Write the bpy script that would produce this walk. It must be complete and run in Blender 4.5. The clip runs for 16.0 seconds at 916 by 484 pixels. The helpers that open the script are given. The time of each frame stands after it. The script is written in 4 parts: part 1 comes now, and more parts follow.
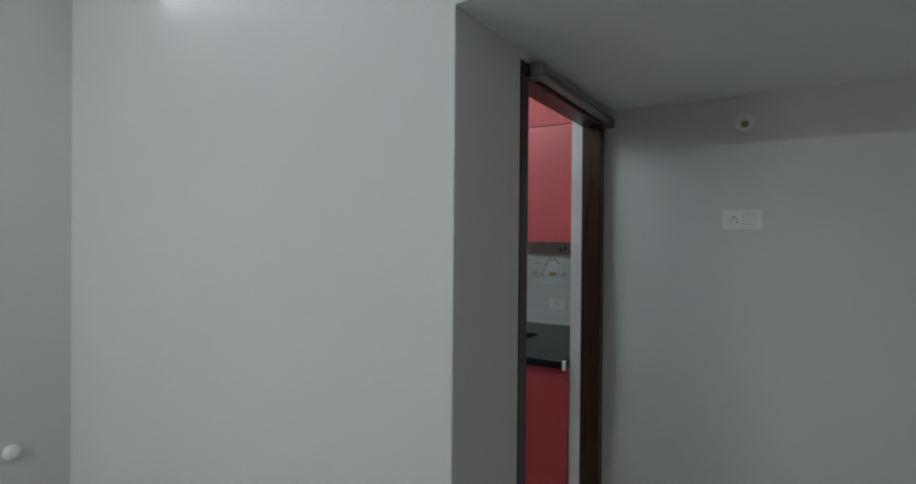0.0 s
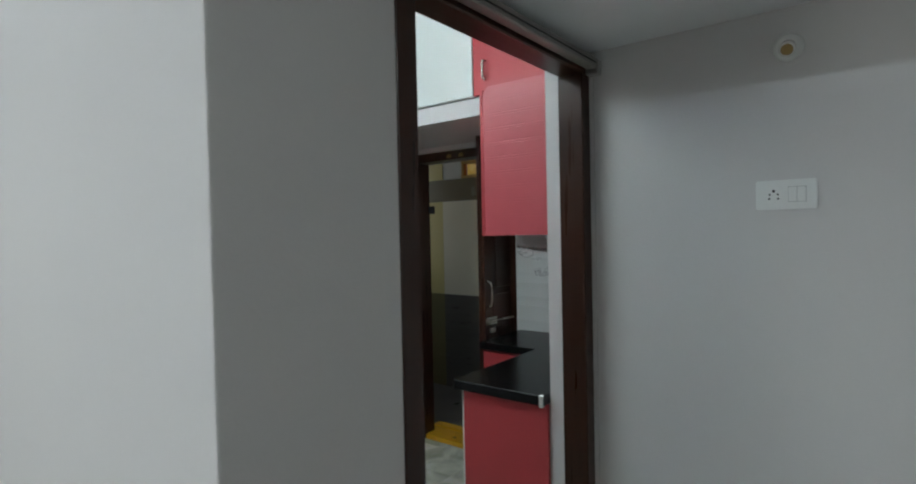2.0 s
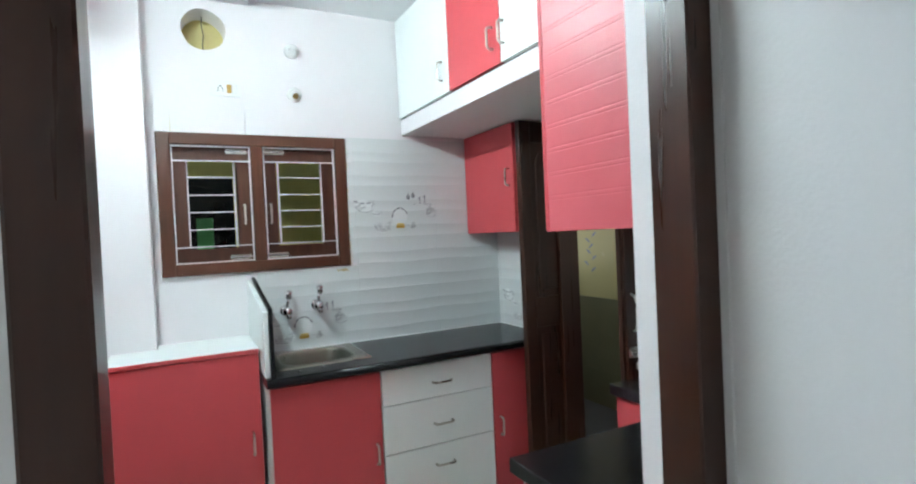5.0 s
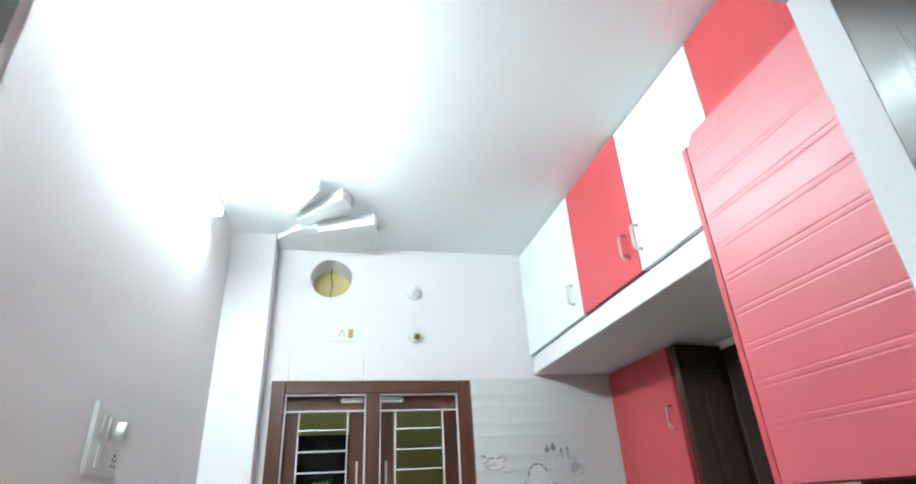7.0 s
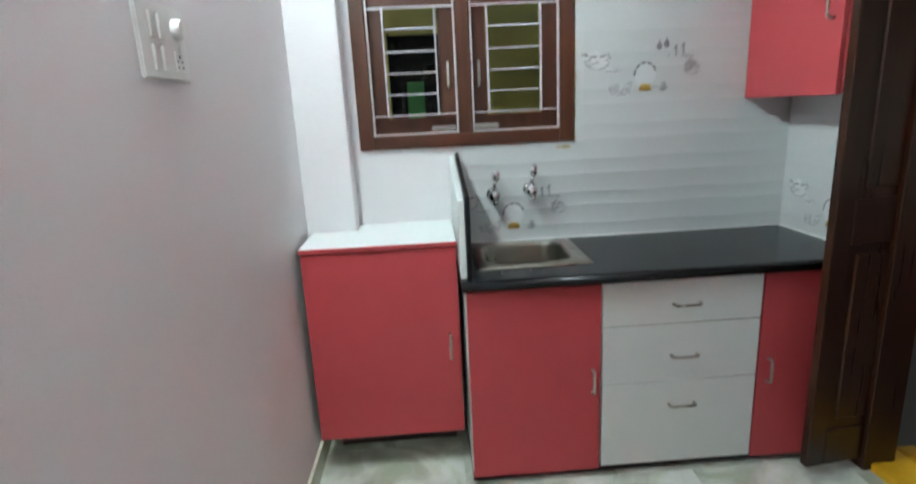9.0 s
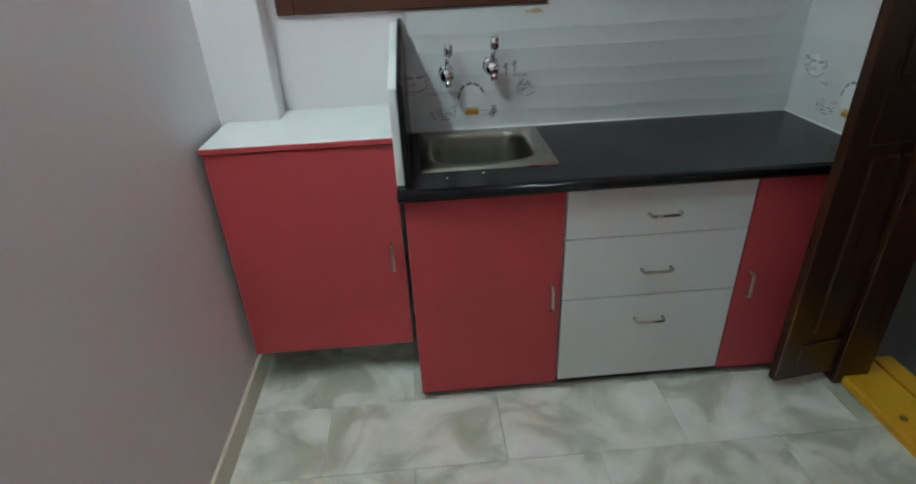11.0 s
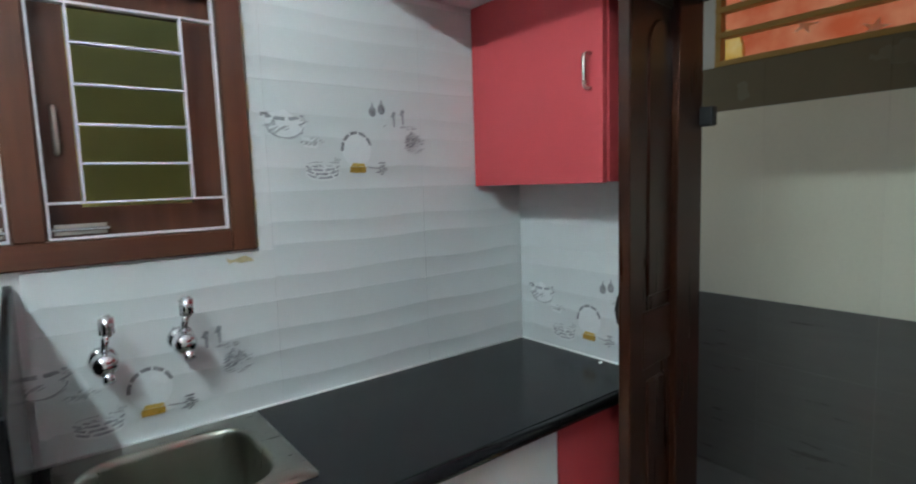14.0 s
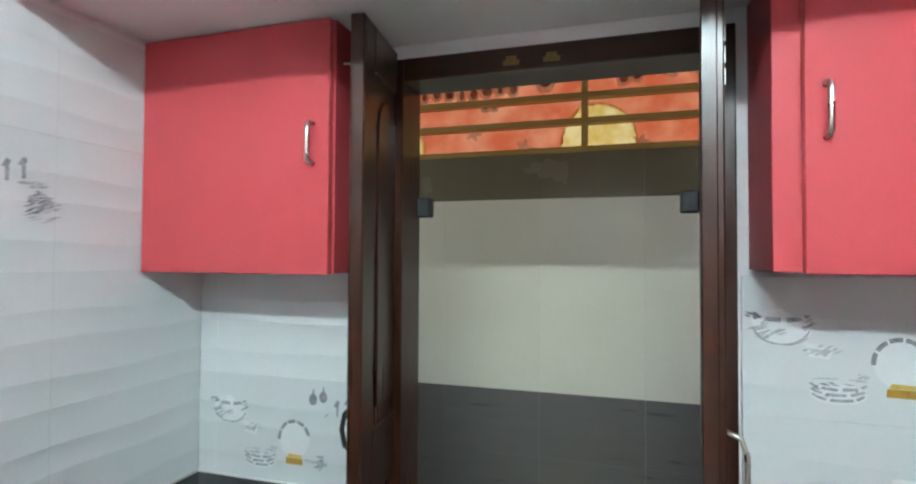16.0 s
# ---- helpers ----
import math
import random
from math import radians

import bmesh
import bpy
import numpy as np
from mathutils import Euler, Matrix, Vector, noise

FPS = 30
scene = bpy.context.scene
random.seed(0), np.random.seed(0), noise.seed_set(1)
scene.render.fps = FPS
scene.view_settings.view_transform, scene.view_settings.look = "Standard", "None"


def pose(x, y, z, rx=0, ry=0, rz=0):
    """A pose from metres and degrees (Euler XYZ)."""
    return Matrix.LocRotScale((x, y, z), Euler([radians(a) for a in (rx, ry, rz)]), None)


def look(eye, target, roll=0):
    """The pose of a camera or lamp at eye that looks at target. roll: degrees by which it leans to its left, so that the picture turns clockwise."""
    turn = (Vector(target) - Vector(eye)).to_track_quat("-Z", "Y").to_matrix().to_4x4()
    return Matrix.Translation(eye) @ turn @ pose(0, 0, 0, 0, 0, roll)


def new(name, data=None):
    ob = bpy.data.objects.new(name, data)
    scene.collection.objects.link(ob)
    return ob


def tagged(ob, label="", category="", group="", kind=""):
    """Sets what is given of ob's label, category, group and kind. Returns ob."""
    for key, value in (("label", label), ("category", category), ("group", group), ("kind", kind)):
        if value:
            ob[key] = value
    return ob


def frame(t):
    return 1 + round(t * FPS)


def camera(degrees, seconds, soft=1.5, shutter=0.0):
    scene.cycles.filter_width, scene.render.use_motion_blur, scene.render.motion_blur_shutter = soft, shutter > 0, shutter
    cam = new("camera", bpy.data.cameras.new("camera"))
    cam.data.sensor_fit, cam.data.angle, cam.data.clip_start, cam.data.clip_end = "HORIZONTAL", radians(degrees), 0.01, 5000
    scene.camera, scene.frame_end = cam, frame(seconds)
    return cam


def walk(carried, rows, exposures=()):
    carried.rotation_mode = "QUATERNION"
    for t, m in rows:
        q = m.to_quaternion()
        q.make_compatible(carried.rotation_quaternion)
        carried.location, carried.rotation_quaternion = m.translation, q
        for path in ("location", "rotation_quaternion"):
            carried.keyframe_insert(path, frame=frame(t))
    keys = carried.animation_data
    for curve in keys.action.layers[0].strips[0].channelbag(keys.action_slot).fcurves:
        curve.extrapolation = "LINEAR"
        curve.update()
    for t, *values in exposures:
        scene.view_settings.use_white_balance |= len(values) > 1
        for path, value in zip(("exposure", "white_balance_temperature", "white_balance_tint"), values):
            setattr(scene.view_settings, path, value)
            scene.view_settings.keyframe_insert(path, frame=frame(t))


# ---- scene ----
cam = camera(80.3, 16.0, soft=2.0, shutter=0.3)
PATH = [
    (0, (-3.681, -3.155, 1.463), (-1.969, -2.122, 1.453), 0.5),
    (0.5, (-3.506, -3.196, 1.433), (-1.799, -2.154, 1.447), 0.5),
    (1, (-3.325, -3.223, 1.454), (-1.623, -2.173, 1.455), 0.1),
    (1.5, (-3.117, -3.238, 1.463), (-1.491, -2.074, 1.435), -0.8),
    (2, (-2.856, -3.203, 1.473), (-1.274, -1.978, 1.433), -1.2),
    (2.5, (-2.581, -3.183, 1.478), (-1.061, -1.884, 1.431), -2.0),
    (3, (-2.405, -3.181, 1.457), (-1.025, -1.733, 1.433), -2.6),
    (3.2, (-2.337, -3.146, 1.459), (-0.999, -1.66, 1.426), -2.3),
    (5.3, (-1.836, -2.984, 1.461), (-1.015, -1.16, 1.445), -2.7),
    (5.5, (-1.827, -2.943, 1.439), (-1.079, -1.088, 1.44), -2.7),
    (6, (-1.749, -2.803, 1.463), (-1.15, -0.902, 1.626), -3.1),
    (6.5, (-1.708, -2.72, 1.436), (-1.203, -0.921, 2.147), -3.3),
    (7, (-1.684, -2.662, 1.446), (-1.239, -0.922, 2.325), -3.3),
    (7.5, (-1.675, -2.606, 1.446), (-1.268, -0.763, 2.108), -3.7),
    (8, (-1.595, -2.547, 1.469), (-1.306, -0.587, 1.744), -3.2),
    (8.5, (-1.628, -2.498, 1.454), (-1.434, -0.51, 1.361), -3.5),
    (9, (-1.638, -2.416, 1.46), (-1.546, -0.476, 0.985), -2.8),
    (9.2, (-1.648, -2.376, 1.474), (-1.573, -0.48, 0.842), -2.8),
    (11.3, (-1.438, -1.979, 1.488), (-1.33, -0.227, 0.53), -2.7),
    (11.5, (-1.456, -1.911, 1.473), (-1.135, -0.185, 0.516), -3.0),
    (12, (-1.464, -1.78, 1.485), (-1.038, -0.089, 0.505), -2.9),
    (12.5, (-1.474, -1.72, 1.475), (-0.877, -0.04, 0.568), -2.8),
    (13, (-1.473, -1.664, 1.478), (-0.672, 0.084, 0.929), -2.3),
    (13.5, (-1.444, -1.567, 1.466), (-0.469, 0.16, 1.208), -2.3),
    (14, (-1.444, -1.487, 1.459), (-0.232, 0.089, 1.243), -1.9),
    (14.5, (-1.472, -1.39, 1.477), (0.007, -0.046, 1.417), -1.8),
    (15, (-1.469, -1.325, 1.49), (0.248, -0.301, 1.426), -0.7),
    (15.5, (-1.415, -1.265, 1.491), (0.426, -0.485, 1.431), 0.1),
    (16, (-1.32, -1.206, 1.491), (0.59, -0.616, 1.543), 0.3),
]
EXPOSURES = [(0, -0.93, 6450, 10), (1.5, -0.6, 6450, 10), (2.5, -0.4, 6450, 10), (3.2, -0.24, 6450, 10), (5.3, 0.8, 6250, 10), (6.0, 0.78, 6250, 10), (6.5, 0.68, 6250, 10), (7.0, 0.74, 6250, 10), (8.0, 0.7, 6250, 10), (9.0, 0.7, 6380, 10), (9.2, 0.6, 6380, 10), (11.3, 0.0, 6350, 10), (12.5, -0.1, 6400, 10), (14, 0.5, 6220, 10), (15, 0.9, 6220, 10), (16, 1.25, 6220, 10)]
walk(cam, [(t, look(eye, target, roll)) for t, eye, target, roll in PATH], EXPOSURES)

# ---------------------------------------------------------------- light
world = bpy.data.worlds.new("world")
scene.world = world
world.use_nodes = True
wn = world.node_tree.nodes
sky = wn.new("ShaderNodeTexSky")
sky.sky_type, sky.sun_disc, sky.sun_elevation, sky.sun_rotation = "NISHITA", False, radians(35), radians(100)
world.node_tree.links.new(sky.outputs[0], wn["Background"].inputs[0])
wn["Background"].inputs[1].default_value = 0.15
KITCHEN_TUBE, HALL_TUBE, COOL_TUBE, WARM_TUBE, SIDE_FILL = 112.0, 15.0, 680.0, 250.0, 21.0


# added fill light in an assumed opening of the unseen far hall wall
daylight = bpy.data.lights.new("hall_fill", "AREA")
daylight.shape, daylight.size, daylight.size_y, daylight.energy, daylight.color = "RECTANGLE", 0.68, 1.18, 31.0, (0.95, 1.0, 0.97)
new("hall_fill", daylight).matrix_basis = look((-5.66, -0.80, 1.35), (0.0, -0.80, 1.35))
# and a warm added fill in the assumed open north end of the balcony
daylight = bpy.data.lights.new("balcony_fill", "AREA")
daylight.shape, daylight.size, daylight.size_y, daylight.energy, daylight.color = "RECTANGLE", 1.0, 1.45, 2.0, (1.0, 0.96, 0.84)
new("balcony_fill", daylight).matrix_basis = look((0.65, 1.04, 1.83), (0.65, -1.0, 1.83))


# ---------------------------------------------------------------- materials
def mat(name, base, rough=0.5, metal=0.0, vary=0.06, scale=6.0, bump=0.0, bump_scale=60.0, per_piece=0.0, stretch=(1, 1, 1), coat=0.0, fine=0.04, spec=0.5):
    """A surface with a broad stain and a fine grain in its colour and gloss, and a small relief."""
    m = bpy.data.materials.new(name)
    m.use_nodes = True
    n, li = m.node_tree.nodes, m.node_tree.links
    b = n["Principled BSDF"]
    tc, mp = n.new("ShaderNodeTexCoord"), n.new("ShaderNodeMapping")
    mp.inputs["Scale"].default_value = stretch
    geo = n.new("ShaderNodeNewGeometry")
    li.new(geo.outputs["Position"], mp.inputs[0])
    big, small = n.new("ShaderNodeTexNoise"), n.new("ShaderNodeTexNoise")
    big.inputs["Scale"].default_value, big.inputs["Detail"].default_value = scale, 4
    small.inputs["Scale"].default_value, small.inputs["Detail"].default_value = bump_scale, 3
    for t in (big, small):
        li.new(mp.outputs[0], t.inputs["Vector"])
    dark, lite = [c * (1 - 2 * vary) for c in base], [min(1, c * (1 + 2 * vary)) for c in base]
    mix = n.new("ShaderNodeMix")
    mix.data_type = "RGBA"
    mix.inputs[6].default_value, mix.inputs[7].default_value = (*dark, 1), (*lite, 1)
    li.new(big.outputs[0], mix.inputs[0])
    hsv = n.new("ShaderNodeHueSaturation")
    li.new(mix.outputs[2], hsv.inputs["Color"])
    val = n.new("ShaderNodeMath")
    val.operation = "MULTIPLY_ADD"
    val.inputs[1].default_value, val.inputs[2].default_value = 2 * fine, 1 - fine
    li.new(small.outputs[0], val.inputs[0])
    out = val.outputs[0]
    if per_piece:
        oi, add = n.new("ShaderNodeObjectInfo"), n.new("ShaderNodeMath")
        add.operation = "MULTIPLY_ADD"
        add.inputs[1].default_value = per_piece
        li.new(oi.outputs["Random"], add.inputs[0])
        li.new(out, add.inputs[2])
        out = add.outputs[0]
    li.new(out, hsv.inputs["Value"])
    li.new(hsv.outputs[0], b.inputs["Base Color"])
    ro = n.new("ShaderNodeMath")
    ro.operation = "MULTIPLY_ADD"
    ro.inputs[1].default_value, ro.inputs[2].default_value = 0.16, max(0.02, rough - 0.08)
    li.new(big.outputs[0], ro.inputs[0])
    li.new(ro.outputs[0], b.inputs["Roughness"])
    b.inputs["Metallic"].default_value = metal
    b.inputs["Coat Weight"].default_value = coat
    b.inputs["Coat Roughness"].default_value = 0.12
    b.inputs["Specular IOR Level"].default_value = spec
    if bump:
        bp = n.new("ShaderNodeBump")
        bp.inputs["Strength"].default_value, bp.inputs["Distance"].default_value = bump, 0.002
        li.new(small.outputs[0], bp.inputs["Height"])
        li.new(bp.outputs[0], b.inputs["Normal"])
    return m


def wood(name, dark, lite, rough=0.36, axis=2, coat=0.12):
    """Stained, varnished wood with grain along one axis."""
    st = [9, 9, 9]
    st[axis] = 0.5
    m = mat(name, [(a + c) / 2 for a, c in zip(dark, lite)], rough, coat=coat, spec=0.35, stretch=st, scale=4, bump=0.06, bump_scale=18, fine=0.09)
    mix = next(x for x in m.node_tree.nodes if x.type == "MIX")
    mix.inputs[6].default_value, mix.inputs[7].default_value = (*dark, 1), (*lite, 1)
    return m


def glow(name, colour, strength):
    m = bpy.data.materials.new(name)
    m.use_nodes = True
    b = m.node_tree.nodes["Principled BSDF"]
    b.inputs["Base Color"].default_value = (0.8, 0.8, 0.8, 1)
    b.inputs["Emission Color"].default_value = (*colour, 1)
    b.inputs["Emission Strength"].default_value = strength
    return m


def marble(name):
    m = mat(name, (0.80, 0.81, 0.75), 0.16, per_piece=0.08, scale=7.0, vary=0.10, bump_scale=40, coat=0.2)
    n, li = m.node_tree.nodes, m.node_tree.links
    b = n["Principled BSDF"]
    hsv = next(x for x in n if x.type == "HUE_SAT")
    geo, oi, off = n.new("ShaderNodeNewGeometry"), n.new("ShaderNodeObjectInfo"), n.new("ShaderNodeVectorMath")
    off.operation = "MULTIPLY_ADD"
    off.inputs[1].default_value = (7, 5, 3)
    li.new(oi.outputs["Random"], off.inputs[0])
    li.new(geo.outputs["Position"], off.inputs[2])
    vein = n.new("ShaderNodeTexNoise")
    vein.inputs["Scale"].default_value, vein.inputs["Detail"].default_value, vein.inputs["Distortion"].default_value = 4.6, 7, 0.9
    li.new(off.outputs[0], vein.inputs["Vector"])
    ramp = n.new("ShaderNodeValToRGB")
    e = ramp.color_ramp.elements
    e[0].position, e[0].color = 0.40, (1, 1, 1, 1)
    e[1].position, e[1].color = 0.66, (0.55, 0.58, 0.45, 1)
    x = e.new(0.50)
    x.color = (0.86, 0.88, 0.78, 1)
    x = e.new(0.57)
    x.color = (0.68, 0.69, 0.64, 1)
    li.new(vein.outputs[0], ramp.inputs[0])
    mul = n.new("ShaderNodeMix")
    mul.data_type, mul.blend_type = "RGBA", "MULTIPLY"
    mul.inputs[0].default_value = 0.85
    li.new(hsv.outputs[0], mul.inputs[6])
    li.new(ramp.outputs[0], mul.inputs[7])
    li.new(mul.outputs[2], b.inputs["Base Color"])
    return m


def glass(name, tint, rough=0.05, ior=1.45):
    m = bpy.data.materials.new(name)
    m.use_nodes = True
    b = m.node_tree.nodes["Principled BSDF"]
    b.inputs["Base Color"].default_value = (*tint, 1)
    b.inputs["Transmission Weight"].default_value = 1.0
    b.inputs["Roughness"].default_value = rough
    b.inputs["IOR"].default_value = ior
    return m


PAINT = mat("wall_paint", (0.76, 0.73, 0.74), 0.62, vary=0.02, scale=1.6, bump=0.25, bump_scale=130, fine=0.015)
HALLPAINT = mat("hall_paint", (0.615, 0.60, 0.59), 0.5, vary=0.03, scale=1.4, bump=0.3, bump_scale=110, fine=0.02)
CEIL = mat("ceiling_paint", (0.80, 0.82, 0.83), 0.7, vary=0.02, scale=1.5, bump=0.2, bump_scale=120, fine=0.015)
RED = mat("coral_laminate", (0.47, 0.061, 0.070), 0.45, vary=0.04, scale=3, bump=0.12, bump_scale=350, fine=0.05, spec=0.26)
WHITE = mat("white_laminate", (0.77, 0.80, 0.785), 0.4, vary=0.02, scale=3, bump=0.1, bump_scale=350, fine=0.02)
FILM = mat("coral_laminate_under_film", (0.53, 0.095, 0.112), 0.36, vary=0.05, scale=5, bump=0.5, bump_scale=7, fine=0.05, spec=0.4)
GAP = mat("grey_gap", (0.42, 0.43, 0.42), 0.5)
EDGE = mat("grey_edge_band", (0.25, 0.25, 0.25), 0.45)
DOORWOOD = wood("dark_varnished_wood", (0.021, 0.0064, 0.0032), (0.045, 0.0135, 0.0062), 0.30, coat=0.1)
WINWOOD = wood("brown_window_wood", (0.045, 0.015, 0.008), (0.105, 0.038, 0.020), 0.34)
WINWOODX = wood("brown_window_wood_rail", (0.045, 0.015, 0.008), (0.105, 0.038, 0.020), 0.34, axis=0)
GRANITE = mat("black_granite", (0.009, 0.009, 0.010), 0.22, vary=0.25, scale=200, bump_scale=500, fine=0.3, spec=0.22)
STEEL = mat("brushed_steel", (0.34, 0.34, 0.29), 0.30, metal=1.0, vary=0.06, scale=14, bump=0.06, bump_scale=160, stretch=(1, 8, 1))
CHROME = mat("chrome", (0.75, 0.75, 0.76), 0.08, metal=1.0, vary=0.02)
NICKEL = mat("satin_nickel", (0.55, 0.52, 0.47), 0.28, metal=1.0, vary=0.04)
TILE = mat("glazed_wall_tile", (0.66, 0.685, 0.68), 0.24, vary=0.02, scale=3, per_piece=0.03, bump=0.04, bump_scale=90, fine=0.015)
GROUT = mat("pale_grout", (0.64, 0.66, 0.64), 0.85)
INK = mat("grey_printed_ink", (0.25, 0.25, 0.265), 0.3, vary=0.4, scale=90, fine=0.3)
INKPALE = mat("pale_printed_ink", (0.44, 0.455, 0.465), 0.3, vary=0.3, scale=110, fine=0.3)
OCHRE = mat("ochre_printed_ink", (0.42, 0.24, 0.035), 0.3, vary=0.15, scale=60)
MARBLE = marble("pale_green_marble")
PLASTIC = mat("white_plastic", (0.76, 0.77, 0.75), 0.35, vary=0.01)
HOLES = mat("dark_socket_hole", (0.01, 0.01, 0.01), 0.6)
BRASS = mat("dull_brass", (0.30, 0.20, 0.08), 0.4, metal=1.0)
GRILLE = mat("white_grille_enamel", (0.70, 0.67, 0.72), 0.4, vary=0.03, scale=20)
BROWNTILE = mat("brown_border_tile", (0.15, 0.125, 0.075), 0.25, vary=0.08, scale=3, per_piece=0.05)
HALLSTONE = mat("pale_hall_stone", (0.36, 0.35, 0.31), 0.3, vary=0.08, scale=3)
# cream duct wall; on the balcony, warm light put into the tile colour
CREAM = mat("cream_and_warm_lit_glaze", (0.58, 0.50, 0.22), 0.25, vary=0.05, scale=2, per_piece=0.05)
PALE = mat("ivory_glazed_tile", (0.72, 0.685, 0.55), 0.22, vary=0.03, scale=2, per_piece=0.04)
GREYTILE = mat("dark_grey_dado_tile", (0.115, 0.108, 0.097), 0.3, vary=0.06, scale=4, per_piece=0.04, stretch=(1, 1, 9), fine=0.06)
# the grey dado with warm yellow light put into its colour
WARMLITDADO = mat("warm_lit_grey_dado_tile", (0.17, 0.155, 0.075), 0.3, vary=0.12, scale=3, per_piece=0.08, fine=0.1)
DUCT = mat("olive_duct_paint", (0.62, 0.55, 0.21), 0.8, vary=0.08, scale=2)
YELLOW = mat("yellow_enamel", (0.70, 0.36, 0.012), 0.4, vary=0.08, scale=14, fine=0.1, bump=0.2)
ALU = mat("grey_aluminium", (0.30, 0.29, 0.27), 0.45, metal=0.6, vary=0.05)
BLACKRUB = mat("black_plastic", (0.012, 0.012, 0.013), 0.5)
SLATWOOD = wood("ochre_slat_wood", (0.34, 0.20, 0.05), (0.52, 0.33, 0.10), 0.55, axis=1, coat=0.0)
# near-black plinth colour stands in for the shade under the cabinets
SHADOWBOARD = mat("shaded_plinth_board", (0.03, 0.028, 0.027), 0.7)
GLASSCLEAR = glass("tinted_window_glass", (0.88, 0.88, 0.76), 0.03, 1.13)
GREEN = mat("green_plastic_sheet", (0.10, 0.42, 0.16), 0.4, vary=0.15, scale=12)
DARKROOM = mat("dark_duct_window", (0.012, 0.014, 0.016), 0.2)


# ---------------------------------------------------------------- small builders
def part(name, bm, material, parent=None, label="", smooth=False):
    me = bpy.data.meshes.new(name)
    bm.normal_update()
    bm.to_mesh(me)
    bm.free()
    me.materials.append(material)
    if smooth:
        for p in me.polygons:
            p.use_smooth = True
    ob = new(name, me)
    if parent:
        ob.parent = parent
        ob.matrix_parent_inverse = parent.matrix_basis.inverted()
    if label:
        ob["label"] = label
    return ob


def thing(name, at, label, category, group="", kind=""):
    e = new(name)
    e.matrix_basis = Matrix.Translation(at)
    return tagged(e, label, category, group, kind)


def box(x0, x1, y0, y1, z0, z1, bev=0.0, seg=1):
    bm = bmesh.new()
    add_box(bm, x0, x1, y0, y1, z0, z1)
    if bev:
        bmesh.ops.bevel(bm, geom=bm.edges[:], offset=bev, segments=seg, affect="EDGES")
    return bm


def add_box(bm, x0, x1, y0, y1, z0, z1):
    x0, x1, y0, y1, z0, z1 = min(x0, x1), max(x0, x1), min(y0, y1), max(y0, y1), min(z0, z1), max(z0, z1)
    v = [bm.verts.new(p) for p in ((x0, y0, z0), (x1, y0, z0), (x1, y1, z0), (x0, y1, z0), (x0, y0, z1), (x1, y0, z1), (x1, y1, z1), (x0, y1, z1))]
    for f in ((0, 3, 2, 1), (4, 5, 6, 7), (0, 1, 5, 4), (1, 2, 6, 5), (2, 3, 7, 6), (3, 0, 4, 7)):
        bm.faces.new([v[i] for i in f])


def boxes(*spans):
    bm = bmesh.new()
    for s in spans:
        add_box(bm, *s)
    return bm


def prism(points, z0, z1, bev=0.0):
    bm = bmesh.new()
    low, top = [bm.verts.new((*p, z0)) for p in points], [bm.verts.new((*p, z1)) for p in points]
    bm.faces.new(low[::-1])
    bm.faces.new(top)
    for i in range(len(points)):
        j = (i + 1) % len(points)
        bm.faces.new((low[i], low[j], top[j], top[i]))
    bmesh.ops.recalc_face_normals(bm, faces=bm.faces[:])
    if bev:
        bmesh.ops.bevel(bm, geom=bm.edges[:], offset=bev, segments=1, affect="EDGES")
    return bm


def rod(bm, a, b, r, n=12, r2=None):
    a, b = Vector(a), Vector(b)
    m = Matrix.Translation((a + b) / 2) @ (b - a).to_track_quat("Z", "Y").to_matrix().to_4x4()
    bmesh.ops.create_cone(bm, cap_ends=True, segments=n, radius1=r, radius2=r if r2 is None else r2, depth=(b - a).length, matrix=m)


def lathe(profile, at, axis, n=24):
    """A turned body: rows of radius and distance along the axis."""
    bm = bmesh.new()
    m = Matrix.Translation(at) @ Vector(axis).to_track_quat("Z", "Y").to_matrix().to_4x4()
    rings = [[bm.verts.new(m @ Vector((r * math.cos(2 * math.pi * i / n), r * math.sin(2 * math.pi * i / n), h))) for i in range(n)] for r, h in profile]
    for a, b in zip(rings, rings[1:]):
        for i in range(n):
            bm.faces.new((a[i], a[(i + 1) % n], b[(i + 1) % n], b[i]))
    bm.faces.new(rings[0][::-1])
    bm.faces.new(rings[-1])
    return bm


def tube_along(points, r, n=10):
    bm = bmesh.new()
    pts = [Vector(p) for p in points]
    ways = [(pts[min(i + 1, len(pts) - 1)] - pts[max(i - 1, 0)]).normalized() for i in range(len(pts))]
    side = max((ways[0].cross(d) for d in ways), key=lambda v: v.length)
    side = side.normalized() if side.length > 1e-4 else ways[0].orthogonal().normalized()
    rings = []
    for p, d in zip(pts, ways):
        u = (side - d * side.dot(d)).normalized()
        v = d.cross(u)
        rings.append([bm.verts.new(p + (u * math.cos(2 * math.pi * k / n) + v * math.sin(2 * math.pi * k / n)) * r) for k in range(n)])
    for a, b in zip(rings, rings[1:]):
        for k in range(n):
            bm.faces.new((a[k], a[(k + 1) % n], b[(k + 1) % n], b[k]))
    bm.faces.new(rings[0][::-1])
    bm.faces.new(rings[-1])
    bmesh.ops.recalc_face_normals(bm, faces=bm.faces[:])
    return bm


